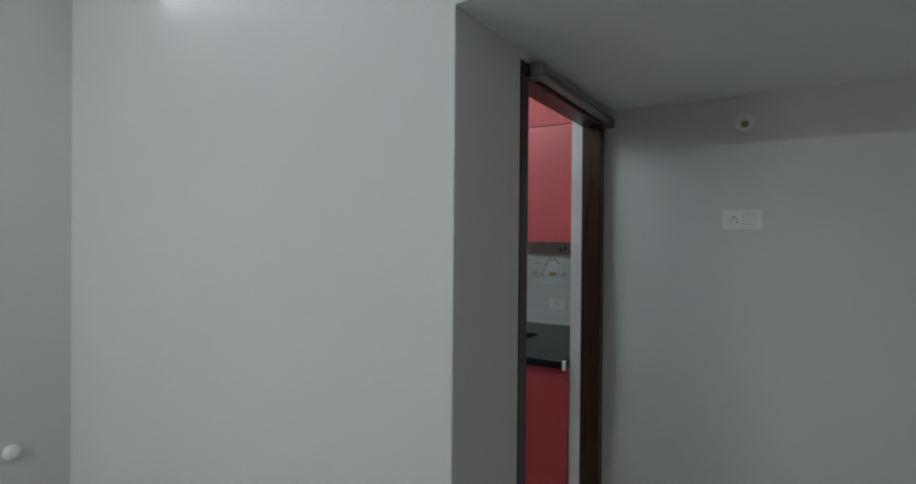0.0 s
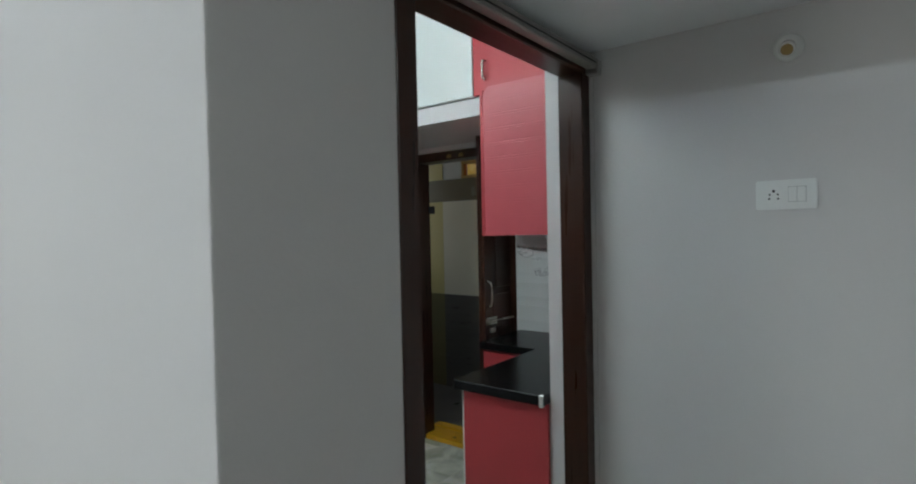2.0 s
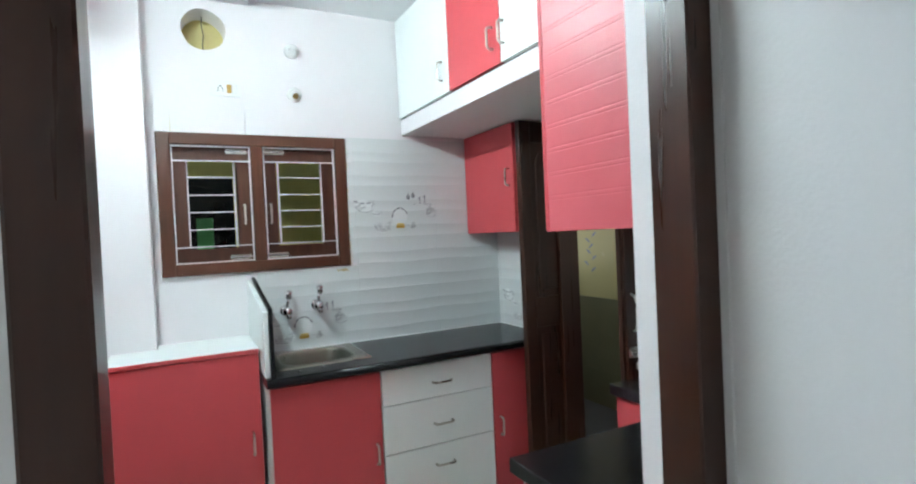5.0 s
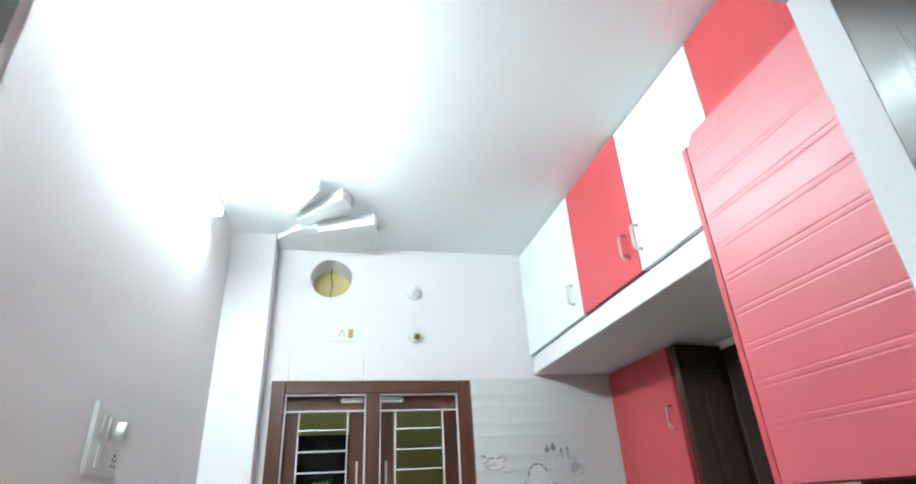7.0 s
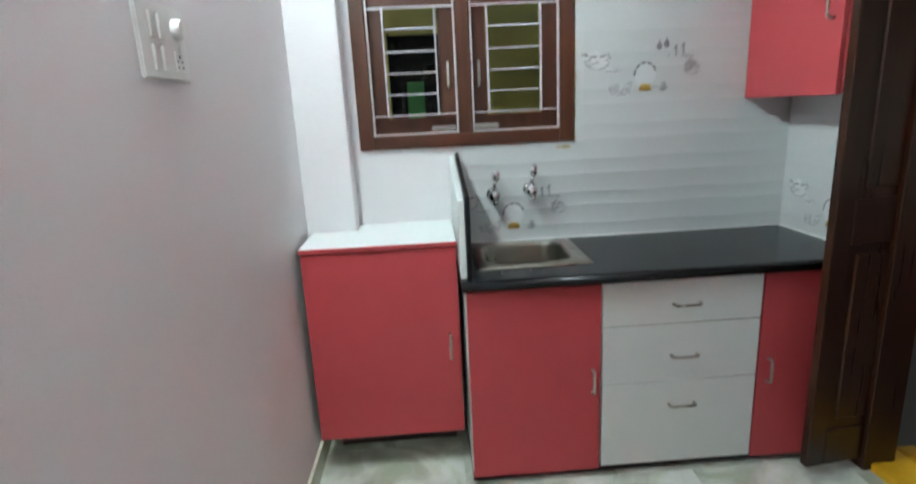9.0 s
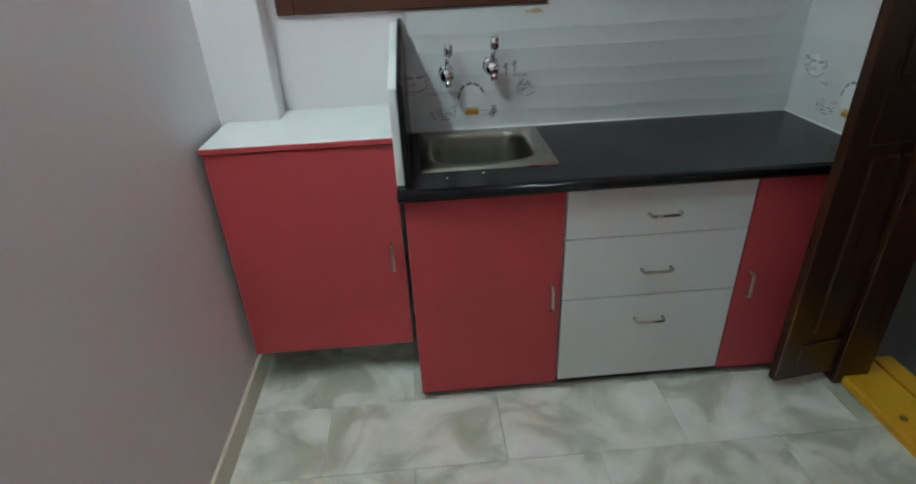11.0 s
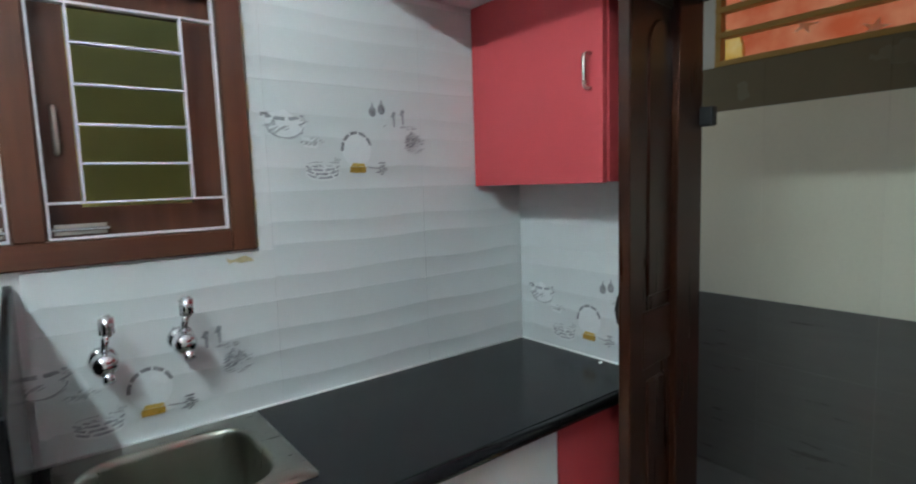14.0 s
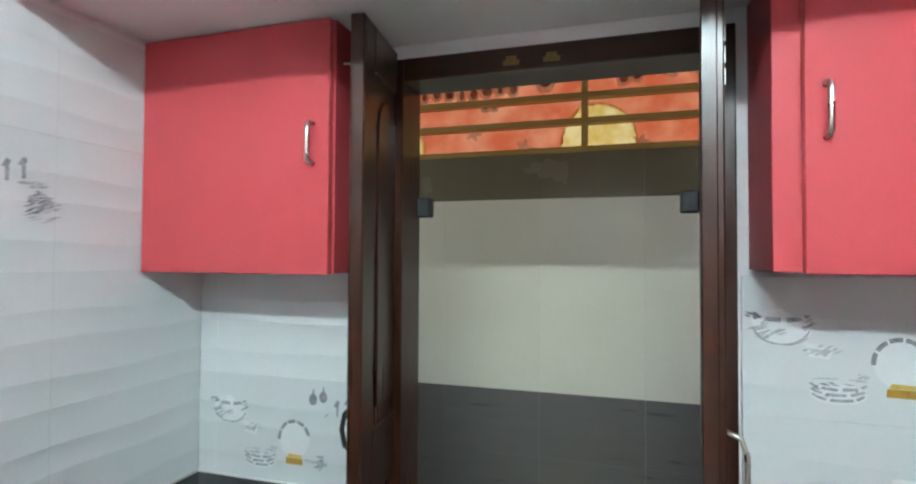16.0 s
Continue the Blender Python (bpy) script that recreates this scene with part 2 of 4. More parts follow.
def pull(parent, a, b, out, label="satin nickel bow handle"):
    """A bow handle between two feet on a face whose outward way is out."""
    a, b, o = Vector(a), Vector(b), Vector(out)
    d = (b - a).normalized()
    pts = [a, a + o * 0.018, a + o * 0.026 + d * 0.006, a + o * 0.028 + d * 0.016]
    pts += [b + o * 0.028 - d * 0.016, b + o * 0.026 - d * 0.006, b + o * 0.018, b]
    return part("handle", tube_along(pts, 0.0055, 8), NICKEL, parent, label, smooth=True)


# ---------------------------------------------------------------- plan
XW, XE, YN, YS, ZC = -2.17, 0.0, 0.0, -2.235, 2.72
HX, HY = -2.42, -2.382          # hall wall face, door wall face
XP, ZP = -1.008, 2.102          # end wall of the lobby, its low ceiling
HN, HW, HS = -0.254, -5.6, -4.0  # hall's other walls
WX0, WX1, WZ0, WZ1 = -1.927, -0.990, 1.302, 2.015   # window
DX0, DX1, DZ = -2.003, -1.012, 2.077                # kitchen doorway
BY0, BY1, BZ = -0.565, -1.44, 2.012                 # balcony doorway


def struct(name, bm, material, label, category="wall"):
    return tagged(part(name, bm, material), label, category, kind="structure")


# north wall with the window's opening, and the exhaust hole
def north_wall():
    bm = bmesh.new()
    hx, hz, hr = -1.685, 2.542, 0.104
    Y0, Y1 = YN, YN + 0.2
    add_box(bm, HX - 0.0, WX0, Y0, Y1, 0, WZ1)
    add_box(bm, WX1, 0.13, Y0, Y1, 0, WZ1)
    add_box(bm, WX0, WX1, Y0, Y1, 0, WZ0)
    add_box(bm, HX, -1.86, Y0, Y1, WZ1, ZC)
    add_box(bm, -1.51, 0.13, Y0, Y1, WZ1, ZC)
    # the square round the hole
    sq = [(-1.86, WZ1), (-1.51, WZ1), (-1.51, ZC), (-1.86, ZC)]
    n = 40
    ring, out = [], []
    for i in range(n):
        a = 2 * math.pi * i / n
        c, s = math.cos(a), math.sin(a)
        k = min((( -1.51 - hx) / c) if c > 1e-6 else ((-1.86 - hx) / c if c < -1e-6 else 9), ((ZC - hz) / s) if s > 1e-6 else ((WZ1 - hz) / s if s < -1e-6 else 9))
        ring.append((hx + hr * c * (1 + 0.02 * math.sin(5 * a)), hz + hr * s * (1 + 0.02 * math.cos(3 * a))))
        out.append((hx + k * c, hz + k * s))
    vf = [[bm.verts.new((p[0], y, p[1])) for p in pts] for pts, y in ((ring, Y0), (out, Y0), (ring, Y1), (out, Y1))]
    for i in range(n):
        j = (i + 1) % n
        bm.faces.new((vf[0][i], vf[0][j], vf[1][j], vf[1][i]))
        bm.faces.new((vf[2][i], vf[3][i], vf[3][j], vf[2][j]))
        bm.faces.new((vf[0][i], vf[2][i], vf[2][j], vf[0][j]))
    # corners of the square that the rays skip
    for cx, cz in sq:
        near = sorted(range(n), key=lambda i: (out[i][0] - cx) ** 2 + (out[i][1] - cz) ** 2)[:2]
        a, b = sorted(near)
        if b - a > 2:
            a, b = b, a
        v = bm.verts.new((cx, Y0, cz))
        try:
            bm.faces.new((vf[1][a], vf[1][b], v))
        except ValueError:
            pass
    bmesh.ops.recalc_face_normals(bm, faces=bm.faces[:])
    return bm


struct("wall_north", north_wall(), PAINT, "white painted plaster wall with a window and a round exhaust hole")
struct("wall_west", box(HX, XW, YS, YN, 0, ZC), PAINT, "white painted plaster wall between kitchen and hall")
struct("column", box(XW, -1.962, YN - 0.12, YN, 0, ZC, 0.004), PAINT, "white plastered column in the kitchen corner", "column")
struct("wall_east", boxes((0, 0.13, BY0, YN, 0, ZC), (0, 0.13, HY, BY1, 0, ZC), (0, 0.13, BY1, BY0, BZ, ZC)), PAINT, "white painted plaster wall with a double doorway")
# the wall of the doorway, kitchen side white, hall side in hall paint
struct("wall_south", boxes((HX, DX0, HY, YS, 0, ZC), (DX1 - 0.0, 0.0, -2.40, YS, 0, ZC), (DX0, DX1, HY, YS, DZ, ZC)), HALLPAINT, "grey-white painted wall round the kitchen doorway")
struct("plaster_reveal", boxes((-1.065, DX1, -2.292, YS - 0.001, 0, DZ), (DX0, -1.965, -2.292, YS - 0.001, 0, DZ)), PAINT, "white plaster reveal beside the door frame", "reveal")
struct("hall_wall", boxes((HX - 0.003, HX, HY + 0.001, HN, 0, ZC), (HX - 0.003, HX, HS, HY + 0.001, ZP, ZC)), HALLPAINT, "pale grey painted hall wall lit by a tube light")
struct("hall_wall_north", box(HW, HX - 0.003, HN, HN + 0.15, 0, ZC), HALLPAINT, "pale grey painted hall wall")
# unseen wall; its opening is assumed, to go with the fill light
struct("hall_wall_west", boxes((HW - 0.15, HW, HS, -1.15, 0, ZC), (HW - 0.15, HW, -0.45, HN + 0.15, 0, ZC), (HW - 0.15, HW, -1.15, -0.45, 0, 0.75), (HW - 0.15, HW, -1.15, -0.45, 1.95, ZC)), HALLPAINT, "pale painted far wall of the hall")
# unseen wall, set close so that it bounces light onto the doorway wall
struct("hall_wall_south", box(HW - 0.15, XP + 0.15, HS - 0.15, HS, 0, ZC), HALLPAINT, "pale painted wall of the hall")
struct("lobby_end_wall", box(XP, XP + 0.15, HS, -2.401, 0, ZC), HALLPAINT, "shaded grey-white wall at the lobby's end")
struct("ceiling", box(HX, 0.13, HY, YN + 0.2, ZC, ZC + 0.12), CEIL, "white painted kitchen ceiling", "ceiling")
struct("hall_ceiling", boxes((HW, HX, HS, HN, ZC, ZC + 0.12)), CEIL, "white painted hall ceiling", "ceiling")
struct("lobby_ceiling", box(HX, XP, HS, HY, ZP, ZC + 0.12), CEIL, "low plastered lobby ceiling", "ceiling")
struct("subfloor", box(HW - 0.15, 0.13, HS - 0.15, 0.2, -0.15, -0.012), GROUT, "cement bed under the floor", "floor")
struct("hall_floor", boxes((HW, HX, HS, HN, -0.012, 0), (HX, XP, HS, HY, -0.012, 0)), HALLSTONE, "pale stone hall floor", "floor")
struct("baseboard", boxes((XW, XW + 0.012, YS, -0.12, 0, 0.10)), PALE, "pale tile skirting along the kitchen wall", "skirting")


# ---------------------------------------------------------------- kitchen doorway
def door_frame():
    t = tagged(new("door_1"), "dark varnished wooden door frame with no leaf", "door frame", kind="structure")
    part("jamb", box(DX0, -1.935, HY - 0.004, -2.292, 0, 2.02, 0.004), DOORWOOD, t)
    part("jamb", box(-1.075, DX1, HY - 0.004, -2.292, 0, 2.02, 0.004), DOORWOOD, t)
    part("head", box(DX0, DX1, HY - 0.004, -2.292, 2.02, DZ, 0.004), wood("dark_head_wood", (0.020, 0.009, 0.005), (0.075, 0.032, 0.017), 0.38, axis=0), t)


door_frame()
r = thing("curtain_rail", (-1.45, HY - 0.03, 2.055), "dusty grey metal rail with end blocks above the doorway", "rail")
part("rail", box(-1.90, -1.045, HY - 0.046, HY - 0.010, 2.032, 2.070, 0.004), ALU, r)
part("end_block", box(-1.945, -1.895, HY - 0.052, HY - 0.004, 2.022, 2.077, 0.005), ALU, r)
part("end_block", box(-1.048, -1.012, HY - 0.052, HY - 0.004, 2.012, 2.066, 0.005), ALU, r)
part("groove", box(-1.895, -1.05, HY - 0.048, HY - 0.045, 2.048, 2.052), BLACKRUB, r)


def wall_plate(name, o, u, w, h, out, label, cells):
    """A modular plate: o its centre, u the way to its right, out its outward way; cells (x, z, w, h, kind)."""
    t = thing(name, o, label, "switch")
    o, u, n = Vector(o), Vector(u), Vector(out)
    up = Vector((0, 0, 1))

    def slab(cx, cz, sw, sh, d0, d1, bev=0.0015, tilt=0.0):
        bm = bmesh.new()
        bmesh.ops.create_cube(bm, size=1)
        bmesh.ops.scale(bm, vec=(sw, sh, d1 - d0), verts=bm.verts[:])
        bmesh.ops.bevel(bm, geom=bm.edges[:], offset=bev, segments=2, affect="EDGES")
        m = Matrix((u, up, n)).transposed().to_4x4()
        m.translation = o + u * cx + up * cz + n * (d0 + d1) / 2
        bmesh.ops.transform(bm, matrix=m @ Matrix.Rotation(tilt, 4, "X"), verts=bm.verts[:])
        return bm
    part("plate", slab(0, 0, w, h, 0, 0.009, 0.003), PLASTIC, t)
    for cx, cz, cw, ch, kind in cells:
        if kind == "rocker":
            part("rocker_gap", slab(cx, cz, cw + 0.0022, ch + 0.0026, 0.003, 0.0094, 0.0003), GAP, t, "grey gap round the rocker")
            part("rocker", slab(cx, cz, cw, ch, 0.004, 0.0135, 0.0015, 0.05), PLASTIC, t)
        elif kind == "knob":
            part("knob", lathe([(cw / 2, 0), (cw / 2, 0.012), (cw / 2 - 0.004, 0.018)], o + u * cx + up * cz + n * 0.008, n), PLASTIC, t, smooth=False)
        elif kind == "indicator":
            part("indicator", slab(cx, cz, cw, ch, 0.004, 0.0115), OCHRE, t, "amber indicator")
        else:
            s = part("socket", slab(cx, cz, cw, ch, 0.004, 0.0105), PLASTIC, t)
            bm = bmesh.new()
            for hx, hz, hr in ((0, 0.011, 0.0042), (-0.0105, 0.001, 0.003), (0.0105, 0.001, 0.003), (-0.0115, -0.011, 0.003), (0.0115, -0.011, 0.003)):
                rod(bm, o + u * (cx + hx) + up * (cz + hz) + n * 0.0095, o + u * (cx + hx) + up * (cz + hz) + n * 0.0112, hr, 10)
            part("pin_hole", bm, HOLES, s, "dark pin holes")
    return t


wall_plate("switch_socket", (XP, -2.990, 1.560), (0, -1, 0), 0.155, 0.086, (-1, 0, 0), "white plastic socket and twin switch plate on the lobby wall",
           [(-0.030, 0, 0.046, 0.046, "socket"), (0.018, 0.0, 0.021, 0.042, "rocker"), (0.040, 0.0, 0.021, 0.042, "rocker")])


def lamp_holder(at, out, label, filled=False):
    t = thing("lamp_holder", at, label, "lamp holder")
    o, n = Vector(at), Vector(out)
    part("base", lathe([(0.040, 0), (0.040, 0.006), (0.034, 0.012), (0.024, 0.015)], o, n, 28), PLASTIC, t, smooth=True)
    d = (n + Vector((0, 0, -0.55))).normalized()
    c = o + n * 0.012
    part("socket", lathe([(0.020, 0), (0.020, 0.026), (0.022, 0.030), (0.017, 0.032)], c, d, 24), PLASTIC, t, smooth=True)
    part("contact", lathe([(0.016, 0), (0.016, 0.002), (0.006, 0.003)], c + d * 0.0315, d, 20), PLASTIC if filled else BRASS, t, "" if filled else "dull brass contact")
    return t


lamp_holder((XP, -3.0, 1.985), (-1, 0, 0), "white empty lamp holder on the lobby wall")
knob = thing("gate_stop", (-2.655, HN, 0.512), "white plastic dome door stop on the hall wall", "door stop")
part("dome", lathe([(0.034, 0), (0.034, 0.010), (0.028, 0.024), (0.014, 0.031)], (-2.655, HN, 0.512), (0, -1, 0), 24), PLASTIC, knob, smooth=True)


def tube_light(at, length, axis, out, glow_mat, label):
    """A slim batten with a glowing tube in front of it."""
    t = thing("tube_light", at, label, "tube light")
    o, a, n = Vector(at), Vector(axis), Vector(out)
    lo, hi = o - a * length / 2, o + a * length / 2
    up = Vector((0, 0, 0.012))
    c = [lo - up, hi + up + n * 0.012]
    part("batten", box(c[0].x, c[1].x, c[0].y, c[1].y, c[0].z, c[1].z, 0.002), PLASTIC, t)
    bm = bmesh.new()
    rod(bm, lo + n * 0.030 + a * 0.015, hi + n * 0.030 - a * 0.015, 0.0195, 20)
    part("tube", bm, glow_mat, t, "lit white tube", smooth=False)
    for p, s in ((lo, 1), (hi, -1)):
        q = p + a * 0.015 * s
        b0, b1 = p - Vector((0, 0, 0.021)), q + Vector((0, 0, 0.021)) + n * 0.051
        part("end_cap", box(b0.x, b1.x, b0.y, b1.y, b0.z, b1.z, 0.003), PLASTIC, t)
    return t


tube_light((XW, -1.22, 2.55), 1.2, (0, 1, 0), (1, 0, 0), glow("kitchen_tube_glow", (0.83, 1.0, 1.01), KITCHEN_TUBE), "lit tube light high on the white kitchen wall")
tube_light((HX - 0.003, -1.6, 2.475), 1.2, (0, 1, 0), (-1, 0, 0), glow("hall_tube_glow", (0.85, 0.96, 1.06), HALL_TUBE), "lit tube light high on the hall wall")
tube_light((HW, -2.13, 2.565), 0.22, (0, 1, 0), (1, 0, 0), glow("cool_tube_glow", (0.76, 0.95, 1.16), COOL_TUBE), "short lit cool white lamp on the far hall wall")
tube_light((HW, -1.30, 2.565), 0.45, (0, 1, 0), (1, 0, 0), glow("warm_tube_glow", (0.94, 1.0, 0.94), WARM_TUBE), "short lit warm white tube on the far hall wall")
# added fill with no known source, lifts the south-facing doorway wall
tube_light((-3.5, HS, 2.46), 0.62, (1, 0, 0), (0, 1, 0), glow("side_fill_glow", (0.92, 1.0, 0.98), SIDE_FILL), "added fill tube on the hall's unseen long wall")


# ---------------------------------------------------------------- window
def window():
    t = tagged(new("window_1"), "brown wooden double window with white steel grilles", "window", kind="structure")
    y0, y1 = -0.022, 0.075
    fr = 0.062
    mid0, mid1 = -1.494, -1.434
    zb, zt = WZ0 + 0.058, WZ1 - 0.060
    for a, b in ((WX0, WX0 + fr), (mid0, mid1), (WX1 - fr, WX1)):
        part("frame_post", box(a, b, y0, y1, zb if a == mid0 else WZ0, zt if a == mid0 else WZ1, 0.004), WINWOOD, t)
    for a, b in ((WZ0, zb), (zt, WZ1)):
        part("frame_rail", box(WX0 + fr, WX1 - fr, y0, y1, a, b, 0.004), WINWOODX, t)
    for k, (a, b) in enumerate(((WX0 + fr, mid0), (mid1, WX1 - fr))):
        # the shutter behind the grille
        s = 0.072
        sh = part("shutter", boxes((a, a + s, 0.035, 0.062, zb, zt), (b - s, b, 0.035, 0.062, zb, zt), (a + s, b - s, 0.035, 0.062, zb, zb + s), (a + s, b - s, 0.035, 0.062, zt - s, zt)), WINWOOD, t)
        pane = part("pane", box(a + s - 0.008, b - s + 0.008, 0.046, 0.051, zb + s - 0.008, zt - s + 0.008), GLASSCLEAR, sh, "tinted glass pane")
        pane.visible_shadow = False
        hx = (b - 0.036) if k == 0 else (a + 0.036)
        pull(sh, (hx, 0.035, 1.555), (hx, 0.035, 1.655), (0, -0.6, 0))
        for zz in (zb + 0.022, zt - 0.022):
            bx = (b - 0.065) if k == 0 else (a + 0.065)
            bo = part("bolt", boxes((bx - 0.05, bx + 0.05, 0.028, 0.035, zz - 0.012, zz + 0.012)), NICKEL, sh, "small nickel bolt")
            bm = bmesh.new()
            rod(bm, (bx - 0.055, 0.024, zz), (bx + 0.055, 0.024, zz), 0.0045, 10)
            part("bolt_rod", bm, CHROME, bo)
        # the grille of flat bars
        g = part("grille_frame", boxes((a + 0.003, a + 0.008, -0.012, 0.010, zb + 0.002, zt - 0.002), (b - 0.008, b - 0.003, -0.012, 0.010, zb + 0.002, zt - 0.002),
                                       (a + 0.008, b - 0.008, -0.012, 0.010, zb + 0.002, zb + 0.007), (a + 0.008, b - 0.008, -0.012, 0.010, zt - 0.007, zt - 0.002)), GRILLE, t, "white enamelled steel grille")
        v0, v1 = a + 0.070, b - 0.084
        if k:
            v0, v1 = a + 0.075, b - 0.080
        for zz in (1.443, 1.877):
            part("bar", box(a + 0.008, b - 0.008, -0.010, 0.009, zz - 0.0025, zz + 0.0025), GRILLE, g)
        for xx in (v0, v1):
            part("bar", box(xx - 0.0025, xx + 0.0025, -0.011, 0.010, 1.4455, 1.8745), GRILLE, g)
        for zz in (1.530, 1.617, 1.704, 1.794):
            part("bar", box(v0 + 0.0025, v1 - 0.0025, -0.010, 0.009, zz - 0.0025, zz + 0.0025), GRILLE, g)


window()
# the duct behind the window
struct("duct_wall", boxes((-2.6, -0.3, 0.95, 1.05, 0.8, 3.2), (-2.7, -2.6, 0.2, 1.05, 0.8, 3.2), (-0.3, -0.2, 0.2, 1.05, 0.8, 3.2), (-2.6, -0.3, 0.2, 1.05, 0.7, 0.8)), DUCT, "olive-cream painted duct wall seen through the window")
dw = thing("duct_window", (-1.66, 0.95, 1.2), "dark window of another room across the duct", "window")
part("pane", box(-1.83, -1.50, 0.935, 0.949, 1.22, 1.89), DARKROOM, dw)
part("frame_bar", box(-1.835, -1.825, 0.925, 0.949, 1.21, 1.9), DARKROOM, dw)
gp = thing("green_sheet", (-1.69, 0.93, 1.4), "translucent green sheet hanging in the duct", "sheet")
bm = bmesh.new()
for i in range(9):
    x = -1.735 + 0.011 * i
    add_box(bm, x, x + 0.011, 0.918 + 0.003 * math.sin(i * 1.3), 0.922 + 0.003 * math.sin(i * 1.3), 1.40, 1.625)
part("sheet", bm, GREEN, gp)
# what shows through the exhaust hole
struct("exhaust_duct_wall", box(-1.84, -1.53, 0.17, 0.195, 2.40, 2.69), CREAM, "cream duct wall behind the exhaust hole")
w = thing("wire", (-1.67, 0.1, 2.54), "thin dark wire hanging across the exhaust hole", "wire")
part("wire", tube_along([(-1.685, 0.12, 2.66), (-1.688, 0.11, 2.60), (-1.680, 0.105, 2.55), (-1.686, 0.11, 2.50), (-1.682, 0.12, 2.43)], 0.003, 8), HOLES, w)

lamp_holder((-1.256, YN, 2.476), (0, -1, 0), "white lamp holder with its cap on the kitchen wall", True)
lamp_holder((-1.252, YN, 2.243), (0, -1, 0), "white empty lamp holder on the kitchen wall")
wall_plate("switch_socket", (-1.595, YN, 2.248), (1, 0, 0), 0.148, 0.080, (0, -1, 0), "white plastic socket plate with an amber indicator under the exhaust hole",
           [(-0.026, 0, 0.046, 0.046, "socket"), (0.016, 0, 0.022, 0.044, "indicator"), (0.040, 0, 0.021, 0.042, "rocker")])
wall_plate("switch_board", (XW, -1.205, 1.622), (0, 1, 0), 0.210, 0.152, (1, 0, 0), "white plastic switch board with four rockers and a fan regulator knob",
           [(-0.050, 0.028, 0.024, 0.048, "rocker"), (-0.012, 0.028, 0.024, 0.048, "rocker"), (-0.050, -0.034, 0.024, 0.048, "rocker"), (-0.012, -0.034, 0.024, 0.048, "rocker"), (0.055, 0.030, 0.044, 0.044, "knob"), (0.055, -0.036, 0.042, 0.042, "socket")])

# winding steps that come down through the ceiling's corner
def stair_soffit():
    t = tagged(new("stair_soffit"), "white plastered underside of winding steps in the ceiling corner", "soffit", kind="structure")
    for pts, z in (([(-1.808, -0.703), (-1.752, -0.662), (-1.850, -0.425), (-1.908, -0.445)], 2.664), ([(-1.660, -0.603), (-1.616, -0.527), (-1.798, -0.325), (-1.855, -0.368)], 2.669), ([(-1.506, -0.400), (-1.487, -0.335), (-1.722, -0.216), (-1.765, -0.292)], 2.657)):
        part("step", prism(pts, z, ZC + 0.002, 0.003), CEIL, t)
    part("step", prism([(-1.84, -0.26), (-1.470, -0.28), (-1.470, 0), (-1.96, 0), (-1.96, -0.12)], 2.690, ZC, 0.004), CEIL, t)


stair_soffit()


# ---------------------------------------------------------------- sink side
FY = -0.55   # face of the base fronts
CT0, CT1 = 0.822, 0.862


def front(parent, name, x0, x1, z0, z1, material, y=FY, d=0.018):
    return part(name, box(x0 + 0.0015, x1 - 0.0015, y, y + d, z0, z1, 0.0015), material, parent)


def base_unit(x0, x1, label, group="base units under the sink worktop"):
    t = thing("base_cabinet", ((x0 + x1) / 2, -0.3, 0), label, "cabinet", group)
    part("body", boxes((x0, x0 + 0.016, FY + 0.02, -0.02, 0.05, CT0), (x1 - 0.016, x1, FY + 0.02, -0.02, 0.05, CT0), (x0 + 0.016, x1 - 0.016, FY + 0.02, -0.02, 0.05, 0.066), (x0 + 0.016, x1 - 0.016, FY + 0.03, -0.02, 0.58, 0.60)), WHITE, t, "white board carcass")
    part("plinth", box(x0, x1, FY + 0.035, -0.02, 0, 0.05), SHADOWBOARD, t, "recessed plinth with shade in its dark colour")
    return t


c = base_unit(-1.530, -1.027, "coral red laminate sink cabinet with a nickel handle")
d = front(c, "door", -1.530, -1.027, 0.035, CT0 - 0.012, RED)
pull(d, (-1.060, FY, 0.375), (-1.060, FY, 0.470), (0, -1, 0))
c = base_unit(-1.027, -0.408, "white laminate unit of three drawers with bow handles")
for z0, z1, hz in ((0.640, CT0 - 0.012, 0.716), (0.403, 0.636, 0.508), (0.045, 0.399, 0.302)):
    d = front(c, "drawer", -1.023, -0.412, z0, z1, WHITE)
    pull(d, (-0.756, FY, hz), (-0.656, FY, hz), (0, -1, 0))
c = base_unit(-0.408, -0.004, "coral red laminate corner cabinet beside the balcony door")
d = front(c, "door", -0.408, -0.01, 0.035, CT0 - 0.012, RED)
pull(d, (-0.368, FY, 0.372), (-0.368, FY, 0.466), (0, -1, 0))

# worktop with the sink's cut-out
SX0, SX1, SY0, SY1 = -1.474, -1.028, -0.448, -0.028
w = thing("worktop", (-0.76, -0.3, CT0), "polished black granite worktop round the sink", "worktop")
hx0, hx1, hy0, hy1 = SX0 + 0.03, SX1 - 0.03, SY0 + 0.03, SY1 - 0.03


